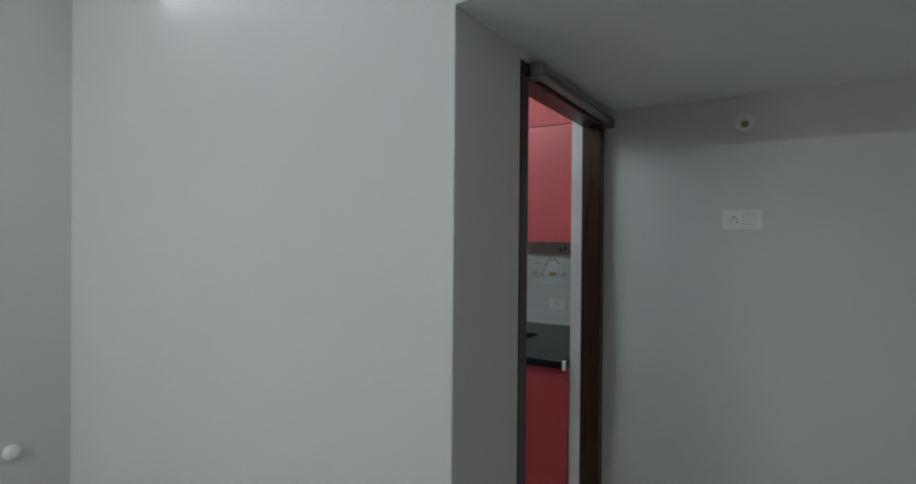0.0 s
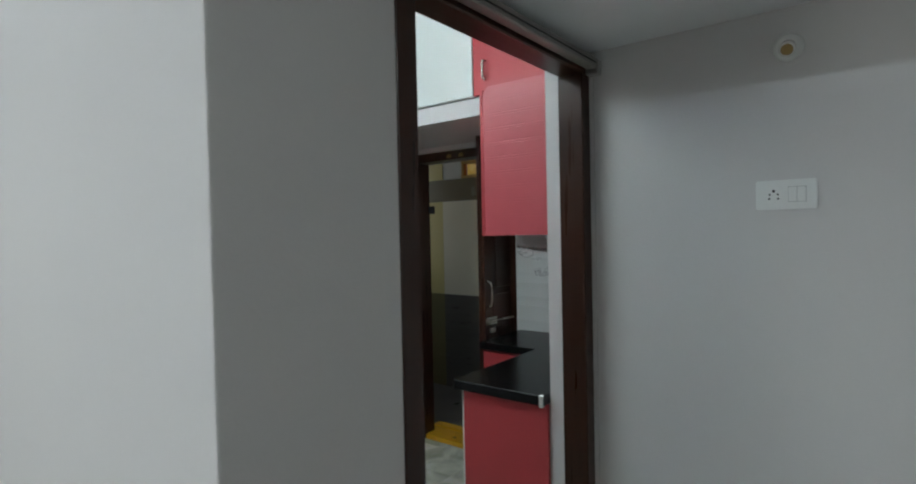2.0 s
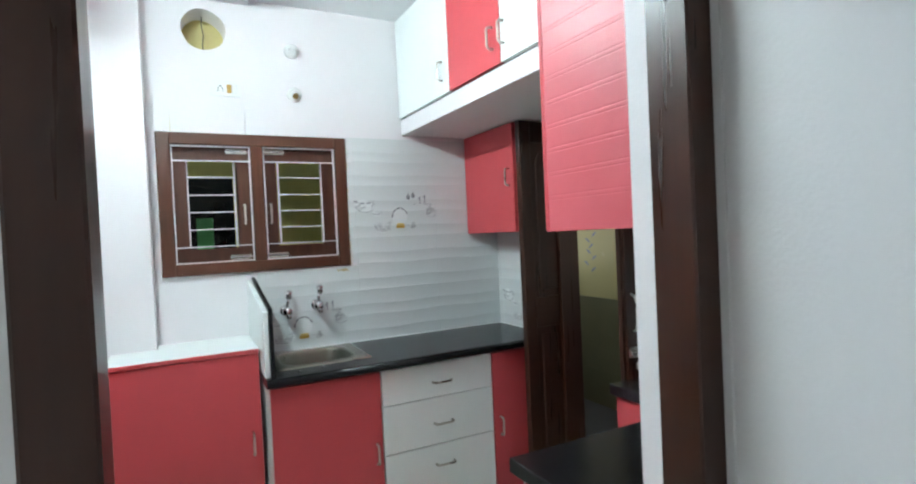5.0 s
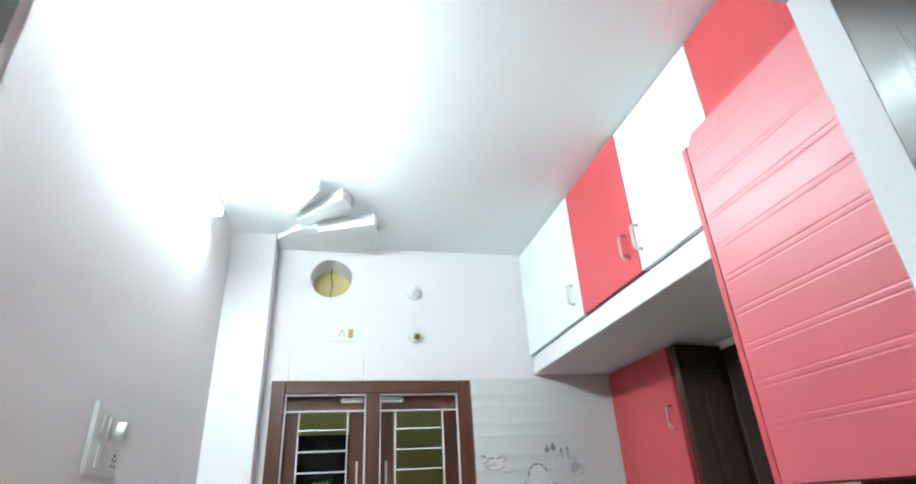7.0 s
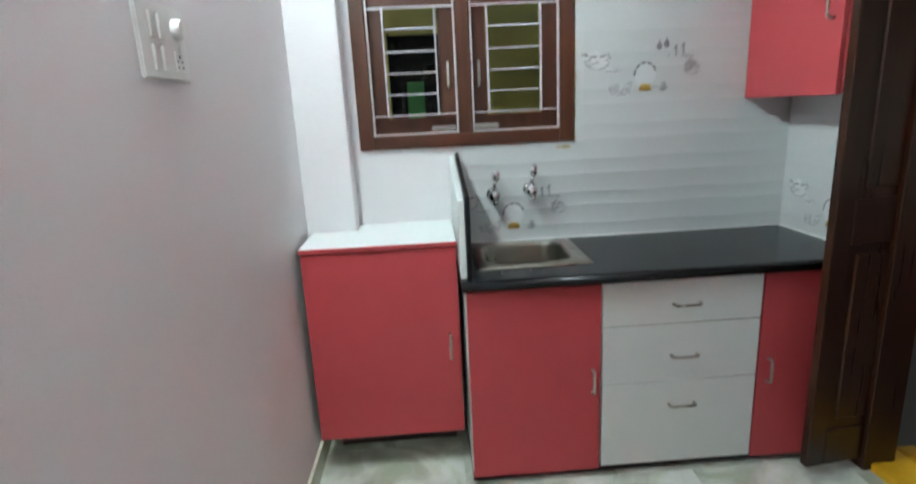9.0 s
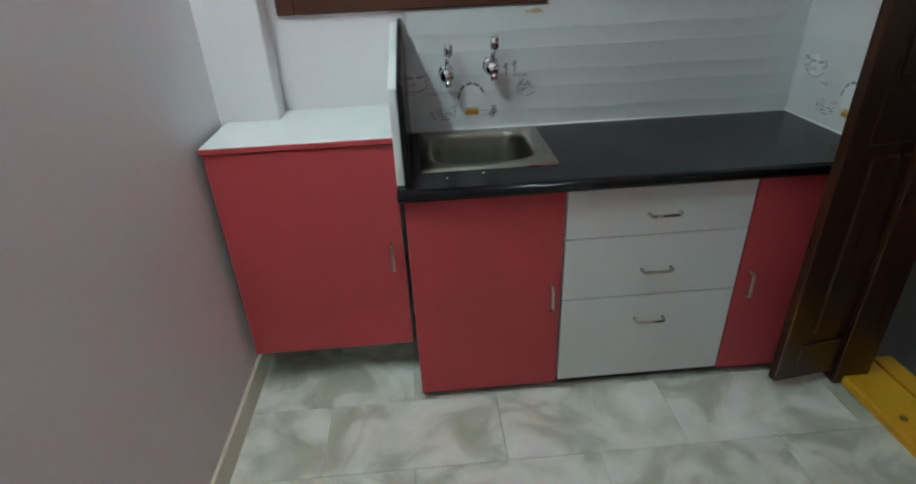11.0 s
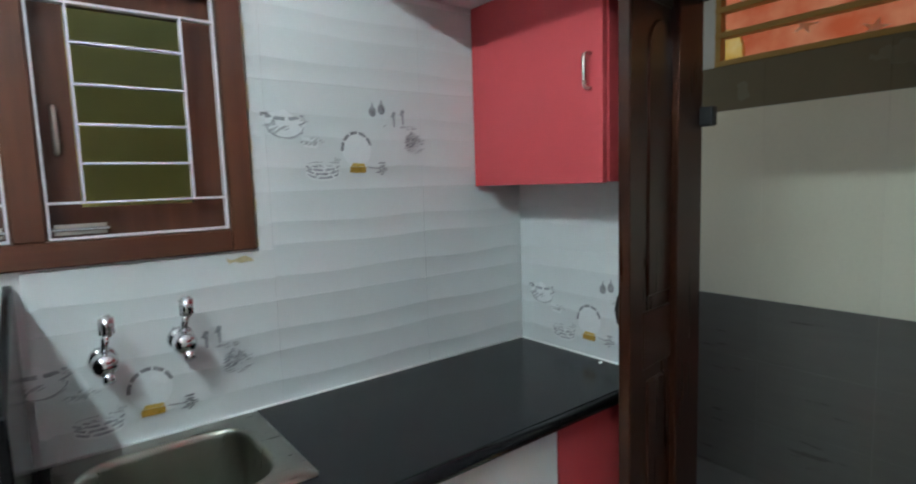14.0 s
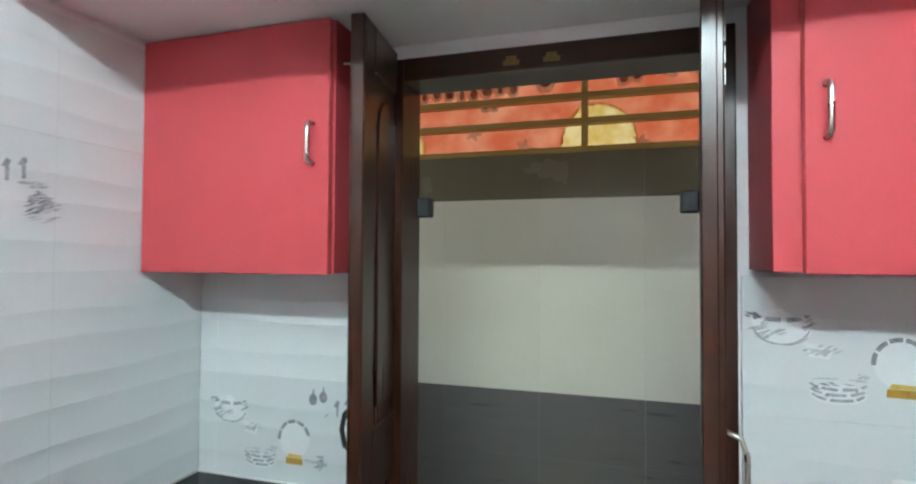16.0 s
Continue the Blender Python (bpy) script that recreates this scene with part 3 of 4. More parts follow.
def slab_with_hole(xs, ys, z0, z1):
    """A slab over a three by three grid whose middle cell is cut out."""
    bm = bmesh.new()
    v = {(i, j, k): bm.verts.new((xs[i], ys[j], (z0, z1)[k])) for i in range(4) for j in range(4) for k in range(2)}
    for i in range(3):
        for j in range(3):
            if (i, j) != (1, 1):
                for k in range(2):
                    q = [v[i, j, k], v[i + 1, j, k], v[i + 1, j + 1, k], v[i, j + 1, k]]
                    bm.faces.new(q if k else q[::-1])
    for i in range(3):
        for j in (0, 3):
            bm.faces.new((v[i, j, 0], v[i + 1, j, 0], v[i + 1, j, 1], v[i, j, 1]))
            bm.faces.new((v[j, i, 0], v[j, i + 1, 0], v[j, i + 1, 1], v[j, i, 1]))
    for j in (1, 2):
        bm.faces.new((v[1, j, 0], v[2, j, 0], v[2, j, 1], v[1, j, 1]))
        bm.faces.new((v[j, 1, 0], v[j, 2, 0], v[j, 2, 1], v[j, 1, 1]))
    bmesh.ops.recalc_face_normals(bm, faces=bm.faces[:])
    return bm


part("slab", slab_with_hole((-1.545, hx0, hx1, -0.002), (-0.578, hy0, hy1, -0.002), CT0, CT1), GRANITE, w)
bm = bmesh.new()
rod(bm, (-1.545, -0.578, (CT0 + CT1) / 2), (-0.002, -0.578, (CT0 + CT1) / 2), 0.0195, 12)
part("nosing", bm, GRANITE, w, smooth=True)


def round_rect(x0, x1, y0, y1, r, n=10):
    pts = []
    for cx, cy, a0 in ((x1 - r, y1 - r, 0), (x0 + r, y1 - r, 90), (x0 + r, y0 + r, 180), (x1 - r, y0 + r, 270)):
        pts += [(cx + r * math.cos(radians(a0 + 90 * i / n)), cy + r * math.sin(radians(a0 + 90 * i / n))) for i in range(n + 1)]
    return pts


def sink():
    t = thing("kitchen_sink", ((SX0 + SX1) / 2, (SY0 + SY1) / 2, CT1), "brushed stainless steel sink let into black granite", "sink")
    bm = bmesh.new()
    z = CT1
    ix0, ix1, iy0, iy1 = SX0 + 0.042, SX1 - 0.060, SY0 + 0.045, SY1 - 0.062
    rows = [(SX0, SX1, SY0, SY1, 0.012, z - 0.0005), (SX0, SX1, SY0, SY1, 0.012, z + 0.004), (ix0 - 0.012, ix1 + 0.012, iy0 - 0.012, iy1 + 0.012, 0.092, z + 0.0045),
            (ix0 - 0.006, ix1 + 0.006, iy0 - 0.006, iy1 + 0.006, 0.088, z + 0.009), (ix0, ix1, iy0, iy1, 0.084, z + 0.003), (ix0 + 0.003, ix1 - 0.003, iy0 + 0.003, iy1 - 0.003, 0.082, z - 0.012), (ix0 + 0.014, ix1 - 0.014, iy0 + 0.014, iy1 - 0.014, 0.080, z - 0.125), (ix0 + 0.022, ix1 - 0.022, iy0 + 0.022, iy1 - 0.022, 0.076, z - 0.152),
            (ix0 + 0.045, ix1 - 0.045, iy0 + 0.045, iy1 - 0.045, 0.06, z - 0.168)]
    rings = [[bm.verts.new((x, y, h)) for x, y in round_rect(a, b, cc, d, r)] for a, b, cc, d, r, h in rows]
    n = len(rings[0])
    for a, b in zip(rings, rings[1:]):
        for i in range(n):
            bm.faces.new((a[i], a[(i + 1) % n], b[(i + 1) % n], b[i]))
    bm.faces.new(rings[-1])
    bmesh.ops.recalc_face_normals(bm, faces=bm.faces[:])
    part("basin", bm, STEEL, t, smooth=True)
    part("drain", lathe([(0.040, 0), (0.040, 0.004), (0.024, 0.003)], ((ix0 + ix1) / 2, (iy0 + iy1) / 2, z - 0.168), (0, 0, 1)), CHROME, t, "chrome drain")


sink()


def tap(x, z, lean):
    t = thing("wall_tap", (x, -0.012, z), "chrome wall tap with a lever handle above the sink", "tap", "pair of taps")
    part("flange", lathe([(0.030, 0), (0.030, 0.004), (0.022, 0.012)], (x, -0.012, z), (0, -1, 0)), CHROME, t, smooth=True)
    part("body", lathe([(0.018, 0), (0.020, 0.02), (0.026, 0.035), (0.028, 0.055), (0.024, 0.075), (0.012, 0.084)], (x, -0.014, z), (0, -1, 0)), CHROME, t, smooth=True)
    part("spout", tube_along([(x, -0.06, z - 0.01), (x + lean * 0.4, -0.078, z - 0.016), (x + lean * 0.7, -0.092, z - 0.024), (x + lean, -0.100, z - 0.034)], 0.0125, 12), CHROME, t, smooth=True)
    part("neck", tube_along([(x, -0.062, z + 0.018), (x + 0.003, -0.066, z + 0.045), (x + 0.008, -0.070, z + 0.070)], 0.0085, 10), CHROME, t, smooth=True)
    bm = bmesh.new()
    add_box(bm, x - 0.006, x + 0.024, -0.080, -0.062, z + 0.062, z + 0.112)
    bmesh.ops.bevel(bm, geom=bm.edges[:], offset=0.006, segments=2, affect="EDGES")
    part("lever", bm, CHROME, t, smooth=True)


tap(-1.357, 1.082, 0.004)
tap(-1.193, 1.098, 0.004)

# upright between the sink and the side cabinet
p = thing("sink_partition", (-1.52, -0.3, CT1), "upright white board lined with black granite beside the sink", "partition")


def upright(x0, x1, top_back, top_front, y_front):
    bm = bmesh.new()
    prof = [(-0.003, CT1), (y_front, CT1), (y_front, top_front), (-0.003, top_back)]
    a, b = [bm.verts.new((x0, y, z)) for y, z in prof], [bm.verts.new((x1, y, z)) for y, z in prof]
    bm.faces.new(a)
    bm.faces.new(b[::-1])
    for i in range(4):
        j = (i + 1) % 4
        bm.faces.new((a[i], b[i], b[j], a[j]))
    bmesh.ops.recalc_face_normals(bm, faces=bm.faces[:])
    bmesh.ops.bevel(bm, geom=bm.edges[:], offset=0.003, segments=1, affect="EDGES")
    return bm


part("board", upright(-1.545, -1.521, 1.262, 1.152, -0.545), WHITE, p)
part("granite_lining", upright(-1.520, -1.503, 1.275, 1.165, -0.553), GRANITE, p, "black granite lining")

# side cabinet under the window, with its white top
c = thing("side_cabinet", (-1.84, -0.2, 0), "coral red side cabinet with a white laminate top", "cabinet")
part("body", boxes((-2.140, -2.122, -0.393, -0.125, 0.168, 0.955), (-1.568, -1.552, -0.393, -0.003, 0.168, 0.955), (-2.122, -1.568, -0.393, -0.125, 0.168, 0.185)), WHITE, c, "white board carcass")
d = part("door", box(-2.142, -1.552, -0.412, -0.394, 0.165, 0.953, 0.0015), RED, c)
pull(d, (-1.592, -0.412, 0.500), (-1.592, -0.412, 0.600), (0, -1, 0))
part("top", prism([(-2.147, -0.418), (-1.550, -0.418), (-1.550, -0.002), (-1.960, -0.002), (-1.960, -0.123), (-2.147, -0.123)], 0.957, 0.975, 0.0015), WHITE, c, "white laminate top")
part("edge_band", box(-2.147, -1.550, -0.4215, -0.4184, 0.957, 0.974, 0.0008), RED, c, "coral red edge band")
part("plinth", box(-2.10, -1.58, -0.20, -0.13, 0, 0.165), SHADOWBOARD, c, "recessed plinth with shade in its dark colour")

# ---------------------------------------------------------------- wall cabinets of the east wall
def wall_cabinet(y0, y1, hy, label, a, b, z0=1.446):
    t = thing("wall_cabinet", (-0.1, (y0 + y1) / 2, 1.445), label, "cabinet", "wall cabinets beside the balcony door")
    part("body", box(-0.2065, -0.004, y0, y1, z0 + 0.003, 2.043, 0.0015), RED, t)
    d = part("door", box(-0.2275, -0.208, a, b, z0, 2.040, 0.002), RED, t)
    pull(d, (-0.2275, hy, 1.702), (-0.2275, hy, 1.795), (-1, 0, 0))
    return t


wall_cabinet(-0.562, -0.013, -0.518, "coral red wall cabinet in the tiled corner", -0.558, -0.015)
wall_cabinet(-1.915, -1.462, -1.542, "coral red wall cabinet beside the open leaf", -1.911, -1.509, 1.462)


def south_cabinet():
    """The corner wall cabinet along the doorway wall, whose end panel faces the door."""
    t = thing("wall_cabinet", (-0.6, -2.08, 1.445), "coral red wall cabinet with a grooved end panel beside the doorway", "cabinet")
    part("body", box(-1.028, -0.004, YS + 0.003, -1.945, 1.456, 2.043, 0.0015), RED, t)
    # the end panel, with pairs of shallow grooves
    bm = bmesh.new()
    prof = [(1.4525, 0.0)]
    for k in range(9):
        z = 1.528 + 0.0575 * k
        for o in (0.0, 0.010):
            prof += [(z + o - 0.0024, 0.0), (z + o, 0.0004), (z + o + 0.0024, 0.0)]
    prof += [(2.026, 0.0), (2.050, 0.0)]
    x = -1.046
    ends = [-1.944 if z < 2.03 else -1.966 for z, g in prof]
    a, b = [bm.verts.new((x + g, YS + 0.001, z)) for z, g in prof], [bm.verts.new((x + g, y, z)) for (z, g), y in zip(prof, ends)]
    for i in range(len(prof) - 1):
        bm.faces.new((a[i], a[i + 1], b[i + 1], b[i]))
    c, d = [bm.verts.new((x + 0.017, YS + 0.001, z)) for z in (prof[0][0], prof[-1][0])], [bm.verts.new((x + 0.017, y, z)) for z, y in ((prof[0][0], ends[0]), (prof[-2][0], ends[0]), (prof[-1][0], ends[-1]))]
    bm.faces.new((a[0], b[0], d[0], c[0]))
    bm.faces.new((a[-1], c[1], d[2], b[-1]))
    bm.faces.new(b[:-1] + [d[1], d[0]])
    bm.faces.new((b[-2], b[-1], d[2], d[1]))
    bm.faces.new(a[::-1] + [c[0], c[1]])
    bmesh.ops.recalc_face_normals(bm, faces=bm.faces[:])
    part("end_panel", bm, FILM, t, "coral panel with paired grooves under creased film")
    for x0, x1 in ((-1.044, -0.625), (-0.622, -0.232)):
        d = part("door", box(x0, x1, -1.942, -1.924, 1.4505, 2.040, 0.003, 2), RED, t)
        pull(d, ((x1 - 0.04) if x0 < -1 else (x0 + 0.04), -1.924, 1.53), ((x1 - 0.04) if x0 < -1 else (x0 + 0.04), -1.924, 1.625), (0, 1, 0))


south_cabinet()

# loft above the balcony door
struct("loft_slab", box(-0.640, 0.0, YS, YN, 2.046, 2.135, 0.003), PAINT, "white plastered loft slab along the kitchen wall", "slab")
loft = thing("loft_cabinet", (-0.32, -1.1, 2.135), "loft cabinet with white and coral red laminate doors", "cabinet")
part("carcass", box(-0.628, -0.004, YS + 0.002, -0.002, 2.136, 2.70), EDGE, loft, "grey board carcass")
seams = (-0.006, -0.674, -1.143, -1.610, -2.232)
for k in range(4):
    d = part("door", box(-0.652, -0.632, seams[k + 1] + 0.002, seams[k] - 0.002, 2.142, 2.714, 0.0015), RED if k % 2 else WHITE, loft, "coral red door" if k % 2 else "white door")
    hy = (-0.605, -1.085, -1.172, -1.688)[k]
    pull(d, (-0.652, hy, 2.212), (-0.652, hy, 2.302), (-1, 0, 0))

# ---------------------------------------------------------------- corner counter by the doorway
c = thing("corner_counter_base", (-0.6, -2.0, 0), "coral red base cabinet with its end beside the doorway", "cabinet")
part("body", box(-1.064, -0.004, YS + 0.003, -1.862, 0.05, CT0), WHITE, c)
part("end_panel", box(-1.083, -1.0645, YS + 0.003, -1.842, 0.0, CT0, 0.0015), RED, c)
part("edge_band", box(-1.083, -1.0645, -1.8415, -1.836, 0.0, CT0), WHITE, c, "white edge band")
for x0, x1 in ((-1.062, -0.76), (-0.757, -0.445)):
    d = part("door", box(x0, x1, -1.861, -1.843, 0.06, CT0 - 0.012, 0.0015), RED, c)
    pull(d, (x1 - 0.04, -1.843, 0.37), (x1 - 0.04, -1.843, 0.47), (0, 1, 0))
c = thing("narrow_base_cabinet", (-0.2, -1.65, 0), "coral red base cabinet beside the balcony door", "cabinet")
part("body", box(-0.392, -0.004, -1.840, -1.475, 0.05, CT0), RED, c)
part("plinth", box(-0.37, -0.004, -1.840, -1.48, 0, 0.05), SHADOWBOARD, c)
d = part("door", box(-0.412, -0.3935, -1.835, -1.472, 0.06, CT0 - 0.012, 0.0015), RED, c)
pull(d, (-0.412, -1.51, 0.37), (-0.412, -1.51, 0.47), (-1, 0, 0))
w = thing("corner_worktop", (-0.6, -2.0, CT0), "polished black granite corner worktop beside the doorway", "worktop")
part("slab", prism([(-1.112, YS + 0.002), (-0.002, YS + 0.002), (-0.002, -1.462), (-0.437, -1.462), (-0.437, -1.813), (-1.112, -1.813)], CT0, CT1, 0.003), GRANITE, w)
part("chipped_corner", box(-1.116, -1.100, YS + 0.004, YS + 0.022, CT0 - 0.004, CT1 + 0.002, 0.003), PLASTIC, w, "pale cement smear on the slab corner")

# ---------------------------------------------------------------- balcony doorway
def balcony_frame():
    t = tagged(new("door_2"), "dark wooden double door frame of the balcony doorway", "door frame", kind="structure")
    part("jamb", box(-0.004, 0.126, BY0 - 0.080, BY0, 0, BZ, 0.003), DOORWOOD, t)
    part("jamb", box(-0.004, 0.126, BY1, BY1 + 0.055, 0, BZ, 0.003), DOORWOOD, t)
    part("head", box(-0.004, 0.126, BY1 + 0.055, BY0 - 0.080, 1.952, BZ, 0.003), wood("dark_rail_wood", (0.020, 0.009, 0.005), (0.075, 0.032, 0.017), 0.38, axis=1), t)
    for y in (-0.935, -1.035):
        k = part("bolt_keeper", boxes((-0.008, -0.004, y - 0.020, y + 0.020, 1.966, 1.978), (-0.008, -0.004, y - 0.013, y + 0.013, 1.978, 1.988)), BRASS, t, "small dull brass bolt keeper")
        part("keeper_loop", tube_along([(-0.010 - 0.010 * math.sin(radians(w)), y - 0.009 * math.cos(radians(w)), 1.979) for w in range(0, 181, 30)], 0.0035, 8), BRASS, k, smooth=True)


balcony_frame()


def leaf(y0, y1, x0, x1, label):
    """A panelled leaf standing open at right angles to the wall."""
    t = thing("door_leaf", (0.0, (y0 + y1) / 2, 0.045), label, "door", "balcony door leaves")
    z0, z1 = 0.045, 2.030
    s = 0.075
    rails = ((z0, z0 + 0.15), (0.93, 1.09), (z1 - 0.11, z1))
    part("stile", box(x0, x0 + s, y0, y1, z0, z1, 0.003), DOORWOOD, t)
    part("stile", box(x1 - s, x1, y0, y1, z0, z1, 0.003), DOORWOOD, t)
    for a, b in rails:
        part("rail", box(x0 + s, x1 - s, y0, y1, a, b, 0.003), DOORWOOD, t)
    ym = (y0 + y1) / 2
    for (_, a), (b, _) in zip(rails, rails[1:]):
        p = part("panel", box(x0 + s - 0.004, x1 - s + 0.004, ym - 0.008, ym + 0.008, a - 0.004, b + 0.004), DOORWOOD, t)
        xa, xb, top = x0 + s + 0.035, x1 - s - 0.035, b - 0.04
        pts = [(xa, a + 0.04), (xb, a + 0.04)]
        if b > 1.5:
            pts += [((xa + xb) / 2 + (xb - xa) / 2 * math.cos(radians(k)), top - 0.09 + 0.09 * math.sin(radians(k))) for k in range(0, 181, 15)]
        else:
            pts += [(xb, top), (xa, top)]
        bm = prism(pts, ym - 0.0145, ym + 0.0145, 0.005)
        bmesh.ops.transform(bm, matrix=Matrix(((1, 0, 0, 0), (0, 0, 1, 0), (0, 1, 0, 0), (0, 0, 0, 1))), verts=bm.verts[:])
        bmesh.ops.recalc_face_normals(bm, faces=bm.faces[:])
        part("raised_field", bm, DOORWOOD, p)
    return t


lf = leaf(-0.612, -0.578, -0.252, 0.118, "open dark panelled balcony door leaf beside the wall cabinet")
bm = bmesh.new()
rod(bm, (-0.20, -0.577, 1.935), (-0.20, -0.545, 1.935), 0.004, 8)
part("pin", bm, NICKEL, lf, "small nickel pin")
part("handle", tube_along([(-0.215, -0.578, 1.05), (-0.215, -0.560, 1.065), (-0.215, -0.553, 1.10), (-0.215, -0.560, 1.135), (-0.215, -0.578, 1.15)], 0.006, 8), BLACKRUB, lf, "black bow handle")
rf = leaf(-1.412, -1.378, -0.252, 0.118, "open dark panelled balcony door leaf with a nickel handle and bolt")
part("rebate_strip", box(-0.262, -0.2525, -1.400, -1.372, 0.05, 2.03, 0.002), DOORWOOD, rf)
part("handle", tube_along([(-0.225, -1.412, 1.02), (-0.225, -1.436, 1.03), (-0.225, -1.446, 1.06), (-0.225, -1.446, 1.135), (-0.225, -1.436, 1.165), (-0.225, -1.412, 1.175)], 0.0052, 8), NICKEL, rf, "thin nickel bow handle", smooth=True)
bt = part("bolt", boxes((-0.245, -0.150, -1.418, -1.412, 0.915, 0.960)), NICKEL, rf, "nickel sliding bolt")
bm = bmesh.new()
rod(bm, (-0.25, -1.426, 0.938), (0.03, -1.426, 0.938), 0.006, 10)
part("bolt_rod", bm, NICKEL, bt)
part("hasp", box(-0.215, -0.165, -1.422, -1.412, 0.865, 0.895, 0.003), NICKEL, rf, "small nickel hasp")
for z in (1.82, 1.86, 1.90):
    part("hinge_plate", box(-0.246, -0.240, -1.4145, -1.412, z - 0.014, z + 0.014), PLASTIC, rf, "pale paint chip")
for ob, hinge, turn in ((lf, (0.118, -0.60, 0), 7.0), (rf, (0.118, -1.395, 0), -5.4)):
    ob.matrix_basis = Matrix.Translation(hinge) @ Matrix.Rotation(radians(turn), 4, "Z") @ Matrix.Translation(-Vector(hinge)) @ ob.matrix_basis
for y in (-0.660, -1.357):
    k = tagged(part("door_stop", box(0.108, 0.140, y - 0.022, y + 0.022, 1.600, 1.655, 0.004), BLACKRUB), "black plastic door stop block on the balcony frame", "door stop")
th = thing("threshold", (0.11, -1.0, -0.03), "yellow enamelled threshold with a worn top", "threshold")
part("step", box(0.03, 0.20, BY1 + 0.0, BY0 - 0.0, -0.10, 0.032, 0.006), YELLOW, th)
part("back_strip", box(0.201, 0.275, BY1, BY0, -0.10, 0.040, 0.005), YELLOW, th)
bm = bmesh.new()
rod(bm, (0.085, -0.858, 0.030), (0.085, -0.858, 0.035), 0.013, 14)
part("bolt_hole", bm, BRASS, th, "brass floor bolt socket")

# ---------------------------------------------------------------- balcony
UX, UN, US = 1.17, 1.0, -2.2
struct("balcony_floor", box(0.13, UX + 0.1, US, UN, -0.16, -0.01), GREYTILE, "dark grey tiled balcony floor", "floor")
# the openings in the unseen north and south ends are assumed, to admit light
struct("balcony_wall_bed", boxes((UX + 0.008, UX + 0.10, US, UN + 0.1, -0.06, 1.965), (UX + 0.008, UX + 0.10, US, UN + 0.1, 2.375, 2.72), (UX + 0.008, UX + 0.10, -0.14, UN + 0.1, 1.965, 2.375), (UX + 0.008, UX + 0.10, US, -1.578, 1.965, 2.375),
       (0.13, UX + 0.008, UN + 0.008, UN + 0.1, -0.06, 1.05), (0.13, UX + 0.008, UN + 0.008, UN + 0.1, 2.60, 2.72), (0.03, 0.13, 0.2, UN + 0.1, -0.06, 2.72), (0.13, UX + 0.1, US - 0.1, US, -0.06, 0.95), (0.13, UX + 0.1, US - 0.1, US, 2.25, 2.72)), GROUT, "mortar bed behind the balcony tiles")
struct("balcony_ceiling", box(0.13, UX + 0.1, US - 0.1, UN + 0.1, 2.72, 2.84), CEIL, "plastered balcony ceiling", "ceiling")
v = tagged(new("window_2"), "ochre wooden slatted vent high in the balcony wall", "vent", kind="structure")
for z in (1.977, 2.106, 2.222, 2.362):
    part("slat", box(UX - 0.004, UX + 0.05, -1.578, -0.14, z - 0.013, z + 0.013, 0.002), SLATWOOD, v)
for y in (-0.154, -1.030, -1.563):
    part("post", box(UX + 0.0, UX + 0.045, y - 0.014, y + 0.014, 1.990, 2.349, 0.002), SLATWOOD, v)


